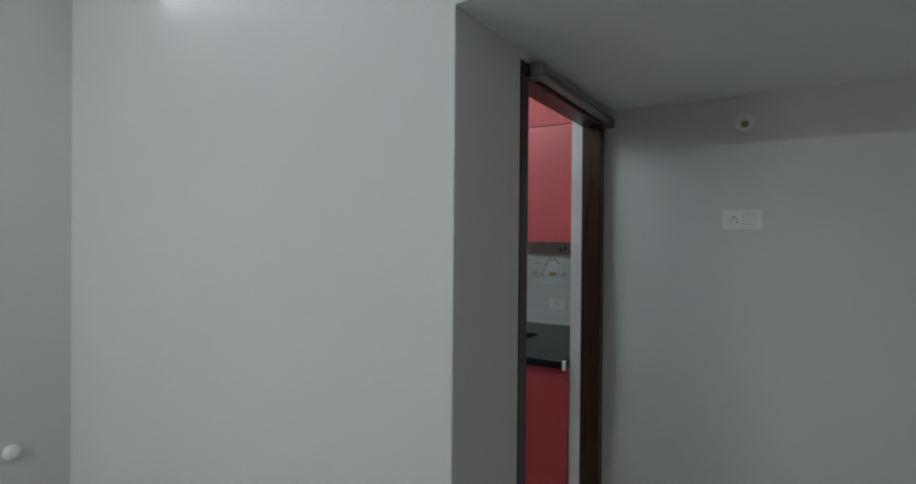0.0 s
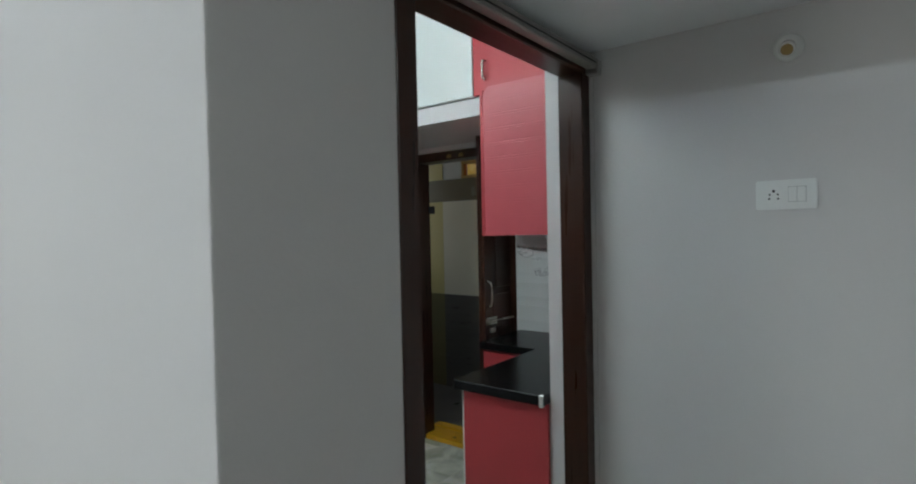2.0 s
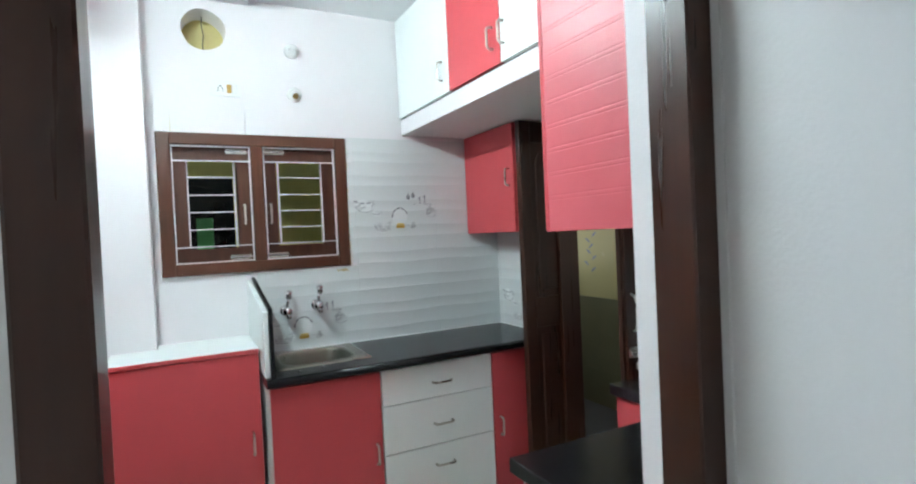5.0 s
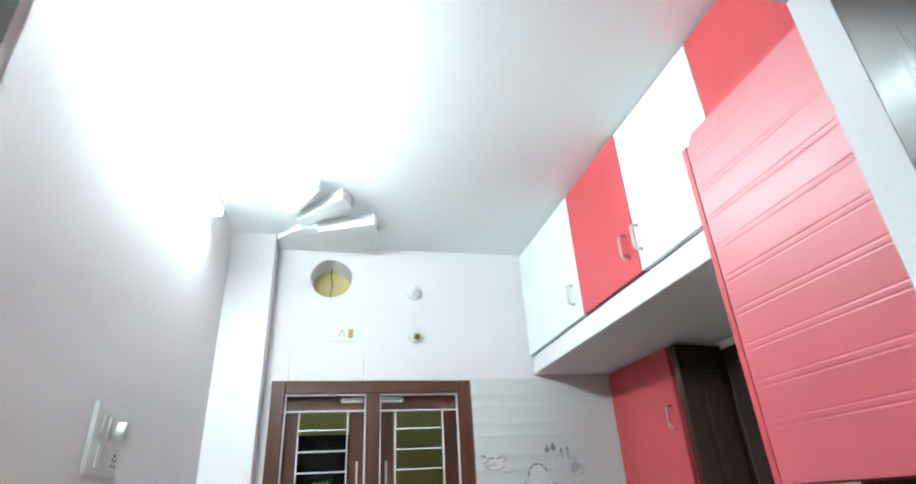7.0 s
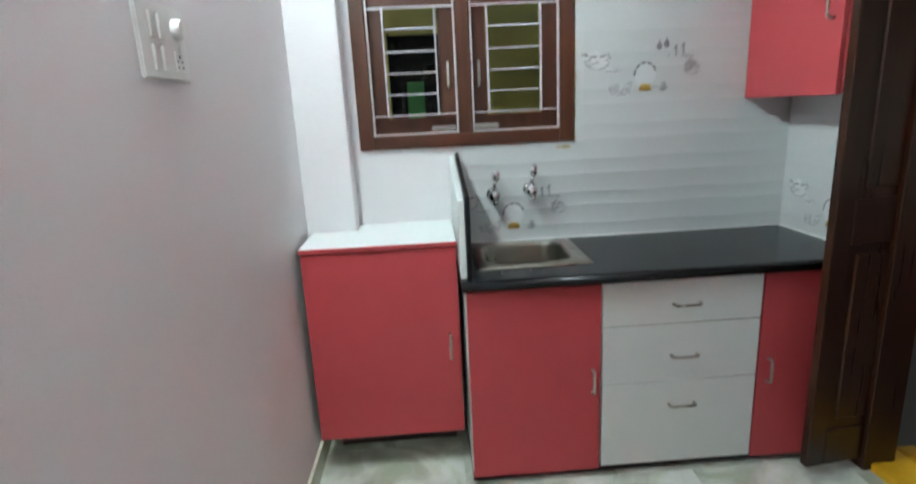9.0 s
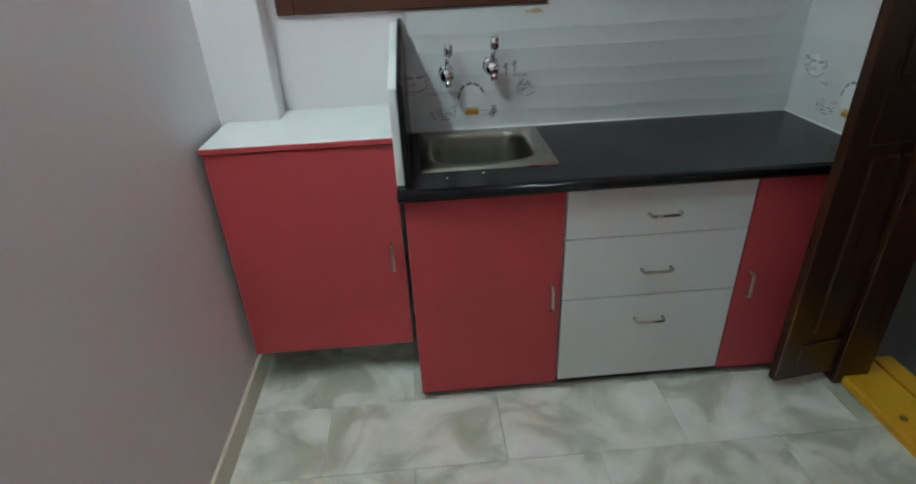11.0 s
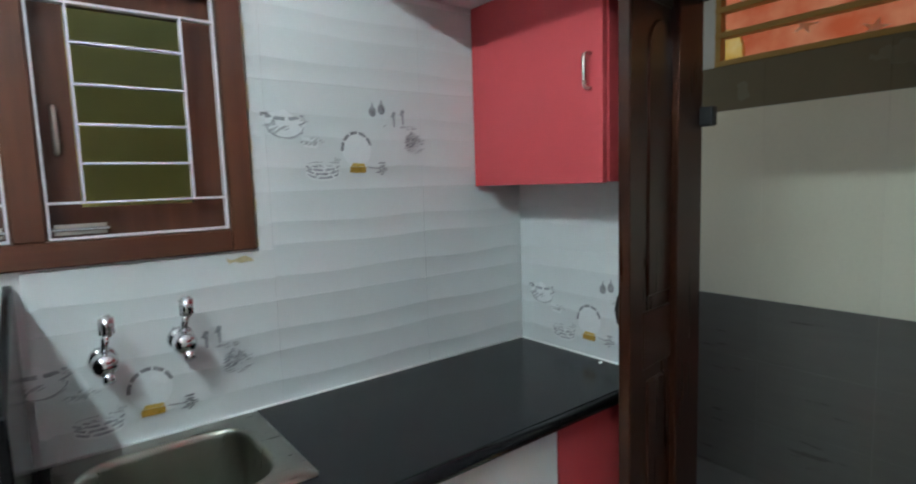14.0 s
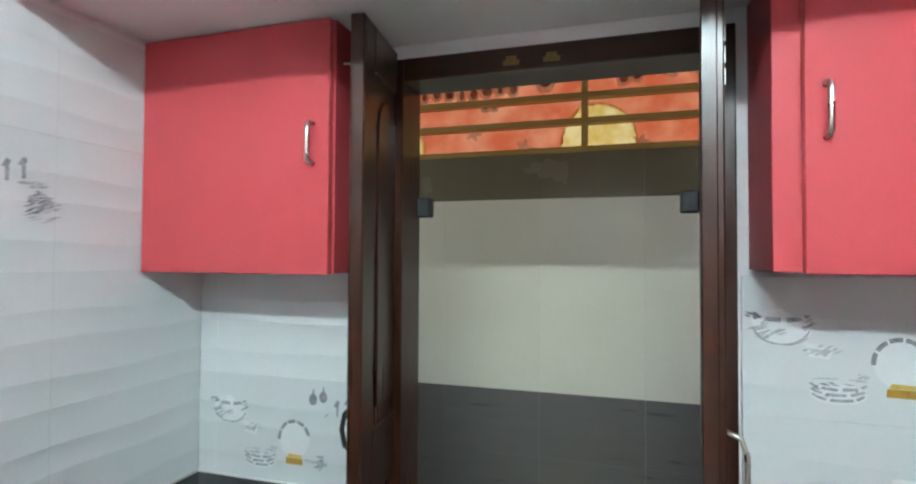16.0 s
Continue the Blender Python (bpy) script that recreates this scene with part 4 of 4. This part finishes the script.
def banner():
    t = thing("printed_banner", (UX + 0.16, -0.95, 1.9), "creased orange printed plastic banner hanging outside the vent", "banner")
    def sheet_mat(name, dark, lite, scale=7):
        """Thin printed plastic that lets daylight through."""
        m = bpy.data.materials.new(name)
        m.use_nodes = True
        n, li = m.node_tree.nodes, m.node_tree.links
        b = n["Principled BSDF"]
        b.inputs["Roughness"].default_value = 0.35
        geo, no, ramp = n.new("ShaderNodeNewGeometry"), n.new("ShaderNodeTexNoise"), n.new("ShaderNodeValToRGB")
        no.inputs["Scale"].default_value, no.inputs["Detail"].default_value = scale, 3
        li.new(geo.outputs["Position"], no.inputs["Vector"])
        e = ramp.color_ramp.elements
        e[0].position, e[0].color = 0.36, (*dark, 1)
        e[1].position, e[1].color = 0.66, (*lite, 1)
        li.new(no.outputs[0], ramp.inputs[0])
        li.new(ramp.outputs[0], b.inputs["Base Color"])
        tr, mix = n.new("ShaderNodeBsdfTranslucent"), n.new("ShaderNodeMixShader")
        li.new(ramp.outputs[0], tr.inputs[0])
        mix.inputs[0].default_value = 0.5
        li.new(b.outputs[0], mix.inputs[1])
        li.new(tr.outputs[0], mix.inputs[2])
        li.new(mix.outputs[0], n["Material Output"].inputs[0])
        return m
    m = sheet_mat("printed_orange_sheet", (0.68, 0.15, 0.06), (0.82, 0.33, 0.17))
    bm = bmesh.new()
    ny, nz = 220, 84
    discs = ((-1.085, 2.005, 0.182, 0.225), (-0.117, 2.043, 0.088, 0.126), (-1.727, 2.043, 0.126, 0.151))
    x0 = UX + 0.16

    def bend(y, z):
        return x0 + 0.018 * noise.noise(Vector((y * 5, z * 3, 0.3))) + 0.010 * math.sin(y * 23 + 4 * z)
    vs = [[bm.verts.new((bend(-1.95 + 2.1 * i / ny, 1.76 + 0.79 * j / nz), -1.95 + 2.1 * i / ny, 1.76 + 0.79 * j / nz)) for i in range(ny + 1)] for j in range(nz + 1)]
    for j in range(nz):
        for i in range(ny):
            corners = (vs[j][i], vs[j][i + 1], vs[j + 1][i + 1], vs[j + 1][i])
            # the sheet is open where a disc is let in
            if not any(all(((v.co.y - cy) / ry) ** 2 + ((v.co.z - cz) / rz) ** 2 < 0.95 for v in corners) for cy, cz, ry, rz in discs):
                bm.faces.new(corners)
    bmesh.ops.delete(bm, geom=[v for v in bm.verts if not v.link_faces], context="VERTS")
    part("sheet", bm, m, t, smooth=True)

    def blob(cy, cz, ry, rz, material, label, off=0.024, n=28, star=0):
        bm = bmesh.new()
        pts = []
        for i in range(n):
            a = 2 * math.pi * i / n
            k = (0.35 + 0.65 * (i % 2)) if star else 1.0
            y, z = cy + ry * k * math.cos(a), cz + rz * k * math.sin(a)
            pts.append(bm.verts.new((bend(y, z) - (off - 0.0225), y, z)))
        c = bm.verts.new((bend(cy, cz) - (off - 0.0225), cy, cz))
        for i in range(n):
            bm.faces.new((c, pts[i], pts[(i + 1) % n]))
        part("print", bm, material, t, label)
    gold, pale = sheet_mat("gold_print", (0.80, 0.55, 0.12), (0.90, 0.76, 0.34), 14), sheet_mat("pale_print", (0.76, 0.66, 0.46), (0.85, 0.82, 0.72), 20)
    ink = sheet_mat("plum_print", (0.20, 0.10, 0.10), (0.45, 0.30, 0.22), 40)
    for cy, cz, ry, rz in discs:
        blob(cy, cz, ry, rz, gold, "golden disc")
    for cy, cz in ((-0.725, 2.035), (-1.275, 2.03), (-0.47, 2.106)):
        blob(cy, cz, 0.055, 0.042, pale, "pale star", n=10, star=1)
    # a row of rounded letter-like marks, outlined in plum, that cannot be read
    for k in range(8):
        cy, cz = -0.20 - 0.067 * k, 2.325 + 0.010 * math.sin(k * 1.3)
        blob(cy, cz, 0.034, 0.044, pale, "row of pale marks")
        blob(cy - 0.004, cz - 0.004, 0.013 + 0.006 * (k % 3), 0.024, ink, "plum middle of a mark", off=0.027)
    for cy, cz, r in ((-0.53, 2.245, 0.030), (-0.575, 2.238, 0.024), (-0.83, 2.345, 0.050), (-1.20, 2.330, 0.034), (-1.26, 2.335, 0.030)):
        blob(cy, cz, r, r, pale, "pale rounded mark")
        blob(cy, cz + 0.004, r * 0.6, r * 0.55, ink, "plum middle of a mark", off=0.027)
    for k in range(5):
        blob(-1.36 - 0.055 * k, 2.365 - 0.012 * (k % 2), 0.036, 0.034, pale, "pale scalloped edge")
        blob(-1.36 - 0.055 * k, 2.378 - 0.012 * (k % 2), 0.028, 0.026, ink, "plum scallop", off=0.027)


banner()

# ---------------------------------------------------------------- tiles
TH = 0.011


def wave_tile(w, h, seed=0):
    """A glazed tile of shallow hollow bands that meet in soft ridges; its back lies in the plane y = 0, its face looks to -y."""
    bm, rnd = bmesh.new(), random.Random(31 + seed)
    nb, nx, ns = max(1, int(round(h / 0.0735))), 6, 6
    xs = [0.00008 + (w - 0.00016) * i / nx for i in range(nx + 1)]
    ridges = []
    for k in range(nb + 1):
        inner = 0 < k < nb
        z, ph = h * k / nb + (rnd.uniform(-0.010, 0.010) if inner else 0), rnd.uniform(0, 6.28)
        ridges.append([z + (0.0038 * (math.sin(2 * math.pi * x / w + ph) - math.sin(ph)) if inner else 0) for x in xs])
    west, east, smooth_faces = [], [], 0
    for lo, hi in zip(ridges, ridges[1:]):
        rows = []
        for j in range(ns + 1):
            f = j / ns
            rows.append([bm.verts.new((x, -TH + 0.0006 + 0.0090 * f * (1 - f), a + (c - a) * f)) for x, a, c in zip(xs, lo, hi)])
        for a, c in zip(rows, rows[1:]):
            for k in range(nx):
                bm.faces.new((a[k], a[k + 1], c[k + 1], c[k]))
                smooth_faces += 1
        first = 1 if west else 0
        west += [r[0].co.copy() for r in rows[first:]]
        east += [r[-1].co.copy() for r in rows[first:]]
        if first == 0:
            bottom = [v.co.copy() for v in rows[0]]
        top = [v.co.copy() for v in rows[-1]]
    # sides on verts of their own, so that the face keeps its shading
    xa, xb = xs[0], xs[-1]

    def side(points):
        bm.faces.new([bm.verts.new(q) for q in points])
    side(west[::-1] + [Vector((xa, 0, 0)), Vector((xa, 0, h))])
    side(east + [Vector((xb, 0, h)), Vector((xb, 0, 0))])
    side(bottom[::-1] + [Vector((xa, 0, 0)), Vector((xb, 0, 0))])
    side(top + [Vector((xb, 0, h)), Vector((xa, 0, h))])
    me = bpy.data.meshes.new("tile")
    bm.normal_update()
    bm.to_mesh(me)
    bm.free()
    for p in list(me.polygons)[:smooth_faces]:
        p.use_smooth = True
    me.materials.append(TILE)
    return me


WHITEPRINT = mat("white_print", (0.74, 0.76, 0.76), 0.25, vary=0.02)
INKMID = mat("mid_printed_ink", (0.33, 0.34, 0.36), 0.3, vary=0.35, scale=100, fine=0.3)
OCHRELITE = mat("pale_ochre_ink", (0.60, 0.42, 0.11), 0.3, vary=0.12, scale=60)


def pot_print(parent, m):
    """Printed kitchen ware round an ochre box at the origin of m: a bowl, a cup, an arch of leaves, jars, spoons and stacked plates."""
    def flat(shapes, material, label, lift):
        bm = bmesh.new()
        for pts in shapes:
            bm.faces.new([bm.verts.new(m @ Vector((x, -TH - lift, z))) for x, z in pts])
        part("print", bm, material, parent, label)

    def ell(cx, cz, rx, rz, n=16, a0=0, a1=360):
        return [(cx + rx * math.cos(radians(a0 + (a1 - a0) * i / n)), cz + rz * math.sin(radians(a0 + (a1 - a0) * i / n))) for i in range(n + (a1 - a0 < 360))]

    def band(cx, cz, rx, rz, w, a0, a1, n, skip=0):
        """A bent strip of short strokes along an ellipse."""
        out = []
        for i in range(n):
            if skip and i % skip == skip - 1:
                continue
            b0, b1 = radians(a0 + (a1 - a0) * i / n), radians(a0 + (a1 - a0) * (i + 1.0) / n)
            out.append([(cx + (rx - w) * math.cos(b0), cz + (rz - w) * math.sin(b0)), (cx + rx * math.cos(b0), cz + rz * math.sin(b0)), (cx + rx * math.cos(b1), cz + rz * math.sin(b1)), (cx + (rx - w) * math.cos(b1), cz + (rz - w) * math.sin(b1))])
        return out
    rnd = random.Random(5)

    def strokes(cx, cz, rx, rz, n, s, slope=0.35):
        """Loose pen strokes that fill an oval."""
        out = []
        for _ in range(n):
            a, r = rnd.uniform(0, 6.28), rnd.uniform(0, 1) ** 0.5
            x, z, w = cx + rx * r * math.cos(a), cz + rz * r * math.sin(a), s * rnd.uniform(0.5, 1.4)
            h = s * rnd.uniform(0.14, 0.34)
            out.append([(x - w, z - slope * w), (x, z - h - 0.1 * slope * w), (x + w, z + slope * w), (x, z + h)])
        return out
    # paper-white bodies
    flat([[(-0.272, 0.147), (-0.216, 0.160), (-0.160, 0.124)] + ell(-0.212, 0.122, 0.056, 0.042, 12, 350, 190), ell(-0.002, 0.055, 0.048, 0.052), ell(-0.112, -0.014, 0.052, 0.022), [(-0.172, 0.090), (-0.118, 0.082), (-0.126, 0.056), (-0.164, 0.060)]], WHITEPRINT, "white printed bowls", 0.0004)
    # the dark strokes
    dark = band(-0.002, 0.052, 0.052, 0.056, 0.009, 182, 12, 30, 6)
    dark += [ell(x, z, 0.0125, 0.0155) for x, z in ((0.056, 0.168), (0.087, 0.176))] + [[(x - 0.003, z), (x + 0.003, z), (x + 0.002, z + 0.014), (x - 0.001, z + 0.014)] for x, z in ((0.056, 0.182), (0.087, 0.190))]
    dark += [[(0.090, 0.120), (0.100, 0.128), (0.104, 0.134), (0.094, 0.127)]] + strokes(0.080, -0.002, 0.018, 0.018, 16, 0.009, 0.1) + strokes(-0.268, 0.143, 0.012, 0.006, 7, 0.010, -0.4)
    flat(dark, INK, "dark printed leaves and jars", 0.0010)
    mid = band(-0.215, 0.148, 0.056, 0.018, 0.010, 185, 355, 14, 4) + strokes(-0.166, 0.128, 0.009, 0.013, 9, 0.008) + band(-0.214, 0.126, 0.056, 0.044, 0.003, 190, 345, 10) + [q for k in range(3) for q in band(-0.112, 0.010 - 0.011 * k, 0.053 - 0.002 * k, 0.018, 0.006, 188, 352, 18, 5 + k)] + strokes(-0.112, -0.006, 0.044, 0.016, 14, 0.008, -0.15) + band(-0.112, 0.012, 0.052, 0.007, 0.002, 0, 180, 8, 4)
    mid += [[(x - 0.010, z - 0.006), (x, z + 0.012), (x + 0.010, z + 0.008), (x + 0.004, z - 0.008)] for x, z in ((0.128, 0.160), (0.160, 0.168))] + [[(x - 0.003, z - 0.034), (x + 0.004, z - 0.034), (x + 0.005, z - 0.006), (x - 0.004, z - 0.006)] for x, z in ((0.130, 0.160), (0.162, 0.168))]
    mid += strokes(0.190, 0.086, 0.022, 0.026, 13, 0.011, 0.4) + [[(0.030, 0.004), (0.066, 0.000), (0.066, -0.003), (0.030, 0.001)]]
    flat(mid, INKMID, "grey printed kitchen ware", 0.0007)
    faint = strokes(-0.240, 0.112, 0.030, 0.020, 22, 0.011) + band(-0.212, 0.122, 0.058, 0.042, 0.003, 195, 345, 8, 4) + strokes(-0.140, 0.075, 0.030, 0.012, 18, 0.010) + strokes(-0.068, 0.020, 0.014, 0.012, 8, 0.007) + strokes(0.206, 0.072, 0.036, 0.040, 34, 0.012, 0.2) + strokes(0.185, 0.124, 0.028, 0.006, 8, 0.012, 0.15)
    flat(faint, INKPALE, "faint printed kitchen ware", 0.0005)
    flat([[(-0.028, -0.013), (0.024, -0.014), (0.025, 0.003), (-0.027, 0.004)]], OCHRE, "ochre printed box", 0.0010)
    flat([[(-0.024, 0.005), (0.023, 0.004), (0.021, 0.013), (-0.018, 0.015)]], OCHRELITE, "pale lid of the printed box", 0.0010)


def tile_field(bed, spots, cols, rows, place):
    for j, (z0, z1) in enumerate(rows):
        for i, (a, b) in enumerate(cols):
            if not place.get((i, j), True):
                continue
            ob = new("tile", wave_tile(b - a - 0.0001, z1 - z0 - 0.0004))
            ob.matrix_basis = bed["m"] @ Matrix.Translation((a, 0, z0))
            ob.parent = bed["ob"]
    for a, z0 in spots:
        pot_print(bed["ob"], bed["m"] @ Matrix.Translation((a, 0, z0)))


ROWS = [(CT1 + 0.001, 1.154), (1.154, 1.452), (1.452, 1.750), (1.750, 2.022)]
nb = tagged(part("tile_bed_north", boxes((-1.488, WX1, -0.0068, -0.0002, CT1, WZ0 - 0.006), (WX1 + 0.005, -0.001, -0.0068, -0.0002, CT1, 2.021)), GROUT), "pale wave-relief glazed tiles over the sink worktop", "wall tiles", kind="structure")
tile_field({"m": Matrix.Translation((0, -0.0015, 0)), "ob": nb}, {(-0.676, 1.513)}, [(-0.985, -0.945), (-0.945, -0.445), (-0.445, -0.010)], ROWS, {(0, 0): False, (1, 0): False, (2, 0): True, (0, 1): False, (1, 1): True})
tile_field({"m": Matrix.Translation((0, -0.0015, 0)), "ob": nb}, {(-1.264, 0.933)}, [(-1.452, -0.945)], ROWS[:1], {})
tile_field({"m": Matrix.Translation((0, -0.0015, 0)), "ob": nb}, set(), [(-1.488, -1.452), (-0.945, -0.445)], ROWS[:1], {})
tile_field({"m": Matrix.Translation((0, -0.0015, 0)), "ob": nb}, set(), [(-1.488, -1.452), (-1.452, -0.945)], [(1.154, WZ0 - 0.006)], {})
tile_field({"m": Matrix.Translation((0, -0.0015, 0)), "ob": nb}, set(), [(-0.985, -0.945)], [(WZ0 - 0.006, 1.452)], {})
# east wall: the corner, and the piece beyond the doorway
eb = tagged(part("tile_bed_east", boxes((-0.0068, -0.0002, BY0 + 0.003, -0.012, CT1, 1.451), (-0.0068, -0.0002, YS + 0.001, BY1 - 0.006, CT1, 1.451)), GROUT), "pale glazed tiles beside the balcony doorway", "wall tiles", kind="structure")
em = Matrix.Translation((-0.0015, 0, 0)) @ Matrix.Rotation(radians(-90), 4, "Z")
tile_field({"m": em, "ob": eb}, {(0.336, 0.931)}, [(0.072, 0.562)], ROWS[:2], {})
tile_field({"m": em, "ob": eb}, set(), [(0.012, 0.072)], ROWS[:2], {})
tile_field({"m": em, "ob": eb}, {(1.735, 1.224)}, [(1.446, 1.946), (1.946, 2.23)], ROWS[:2], {})
wall_plate("switch_socket", (-TH - 0.001, -1.770, 1.010), (0, -1, 0), 0.12, 0.080, (-1, 0, 0), "white plastic socket plate on the tiles", [(0, 0, 0.046, 0.046, "socket")])

bm = bmesh.new()
rod(bm, (-1.505, -TH - 0.004, CT1 + 0.0005), (-0.014, -TH - 0.004, CT1 + 0.0005), 0.0042, 8)
rod(bm, (-TH - 0.004, -0.014, CT1 + 0.0005), (-TH - 0.004, -0.562, CT1 + 0.0005), 0.0042, 8)
tagged(part("sealant_bead", bm, PLASTIC, smooth=True), "thin white sealant bead between worktop and tiles", "sealant", kind="structure")

# cement and paint left by the masons
def smear(name, pts, material, label, frame_m, seed=1):
    rnd, bm = random.Random(seed), bmesh.new()
    vs = [bm.verts.new(frame_m @ Vector((x + rnd.uniform(-.0015, .0015), 0, z + rnd.uniform(-.0015, .0015)))) for x, z in pts]
    bm.faces.new(vs)
    return tagged(part(name, bm, material), label, "stain", kind="structure")


STAIN = mat("ochre_stain", (0.52, 0.44, 0.25), 0.6, vary=0.25, scale=40, fine=0.2)
face = Matrix.Translation((0, -TH - 0.0022, 0))
smear("stain", [(-1.070 + 0.016 * k, 1.283 - 0.004 * math.sin(k * 1.7)) for k in range(5)] + [(-1.000 - 0.016 * k, 1.270 + 0.003 * math.sin(k * 2.3)) for k in range(5)], STAIN, "ochre stain on the tiles under the window corner", face)
rnd = random.Random(4)
n = 40
smear("sealant", [(-0.9905, 1.305 + 0.0176 * k) for k in range(n)] + [(-0.9865 + rnd.uniform(-0.002, 0.003), 1.305 + 0.0176 * k) for k in reversed(range(n))], STAIN, "ragged ochre sealant along the window frame", Matrix.Translation((0, -0.0125, 0)), 2)
for x, y in ((-1.393, -0.506), (-1.278, -0.483)):
    tagged(part("stud", lathe([(0.006, 0), (0.006, 0.002), (0.003, 0.004)], (x, y, CT1), (0, 0, 1), 12), CHROME), "small chrome stud on the granite worktop", "stud")
bm = bmesh.new()
bmesh.ops.create_icosphere(bm, subdivisions=1, radius=0.007, matrix=Matrix.Translation((-0.04, -0.402, CT1)) @ Matrix.Diagonal((1.6, 1, 0.35, 1)))
tagged(part("cement_crumb", bm, PLASTIC), "white cement crumb on the black worktop", "crumb")
# balcony tiles, plain
def plain_tile(w, h, d, material):
    bm = bmesh.new()
    add_box(bm, 0.0003, w - 0.0003, -d, 0, 0.0003, h - 0.0003)
    me = bpy.data.meshes.new("tile")
    bm.to_mesh(me)
    bm.free()
    me.materials.append(material)
    return me


bed = bpy.data.objects["balcony_wall_bed"]
um = Matrix.Translation((UX + 0.008, 0, 0)) @ Matrix.Rotation(radians(-90), 4, "Z")
# the two north columns take tile colours tinted as if warmly lit
for material, cream, zs in ((GREYTILE, WARMLITDADO, [(-0.01, 0.285), (0.285, 0.58), (0.58, 0.875)]), (PALE, CREAM, [(0.875, 1.463), (1.463, 1.756)]), (BROWNTILE, BROWNTILE, [(1.756, 1.963)]), (None, CREAM, [(1.963, 2.34), (2.34, 2.72)])):
    for z0, z1 in zs:
        plain, warm = plain_tile(0.4571, z1 - z0, TH, material or cream), plain_tile(0.4571, z1 - z0, TH, cream)
        for k in range(7):
            if material or k < 2:
                ob = new("tile", warm if k < 2 else plain)
                ob.matrix_basis, ob.parent = um @ Matrix.Translation((-1.0 + 0.4571 * k, 0, z0)), bed

lp = tagged(new("leaf_print"), "dark printed leaves on a balcony tile coloured as warmly lit", "tile print", kind="structure")
for k in range(8):
    z, dy = 1.08 + 0.048 * k, 0.02 * math.sin(k * 1.9)
    s = 1 if k % 2 else -1
    bm = bmesh.new()
    pts = [(0.45 + dy, z), (0.45 + dy + s * 0.03, z + 0.012), (0.45 + dy + s * 0.066, z + 0.044), (0.45 + dy + s * 0.026, z + 0.036)]
    bm.faces.new([bm.verts.new((UX + 0.008 - TH - 0.0015, y, zz)) for y, zz in pts])
    part("leaf", bm, INK, lp)
# floor tiles
fb = tagged(new("floor"), "pale green-grey marble kitchen floor tiles", "floor", kind="structure")


def floor_tile(w, h):
    bm = bmesh.new()
    add_box(bm, 0.0007, w - 0.0007, 0.0007, h - 0.0007, -0.012, 0)
    bmesh.ops.bevel(bm, geom=[e for e in bm.edges if all(v.co.z > -0.001 for v in e.verts)], offset=0.0006, segments=1, affect="EDGES")
    me = bpy.data.meshes.new("floor_tile")
    bm.to_mesh(me)
    bm.free()
    me.materials.append(MARBLE)
    return me


fw, fh = 0.61, 0.305
whole = floor_tile(fw, fh)
for j in range(9):
    y1 = 0.06 - fh * j
    y0 = max(y1 - fh, HY)
    if y0 >= y1:
        continue
    off = 0.0 if j % 2 else fw / 2
    x = XW - off
    while x < 0.03:
        a, b = max(x, XW), min(x + fw, 0.03)
        if b - a > 0.02:
            cut = b - a < fw - 0.001 or y1 - y0 < fh - 0.001
            ob = new("floor_tile", floor_tile(b - a, y1 - y0) if cut else whole)
            ob.matrix_basis, ob.parent = Matrix.Translation((a, y0, 0)), fb
        x += fw
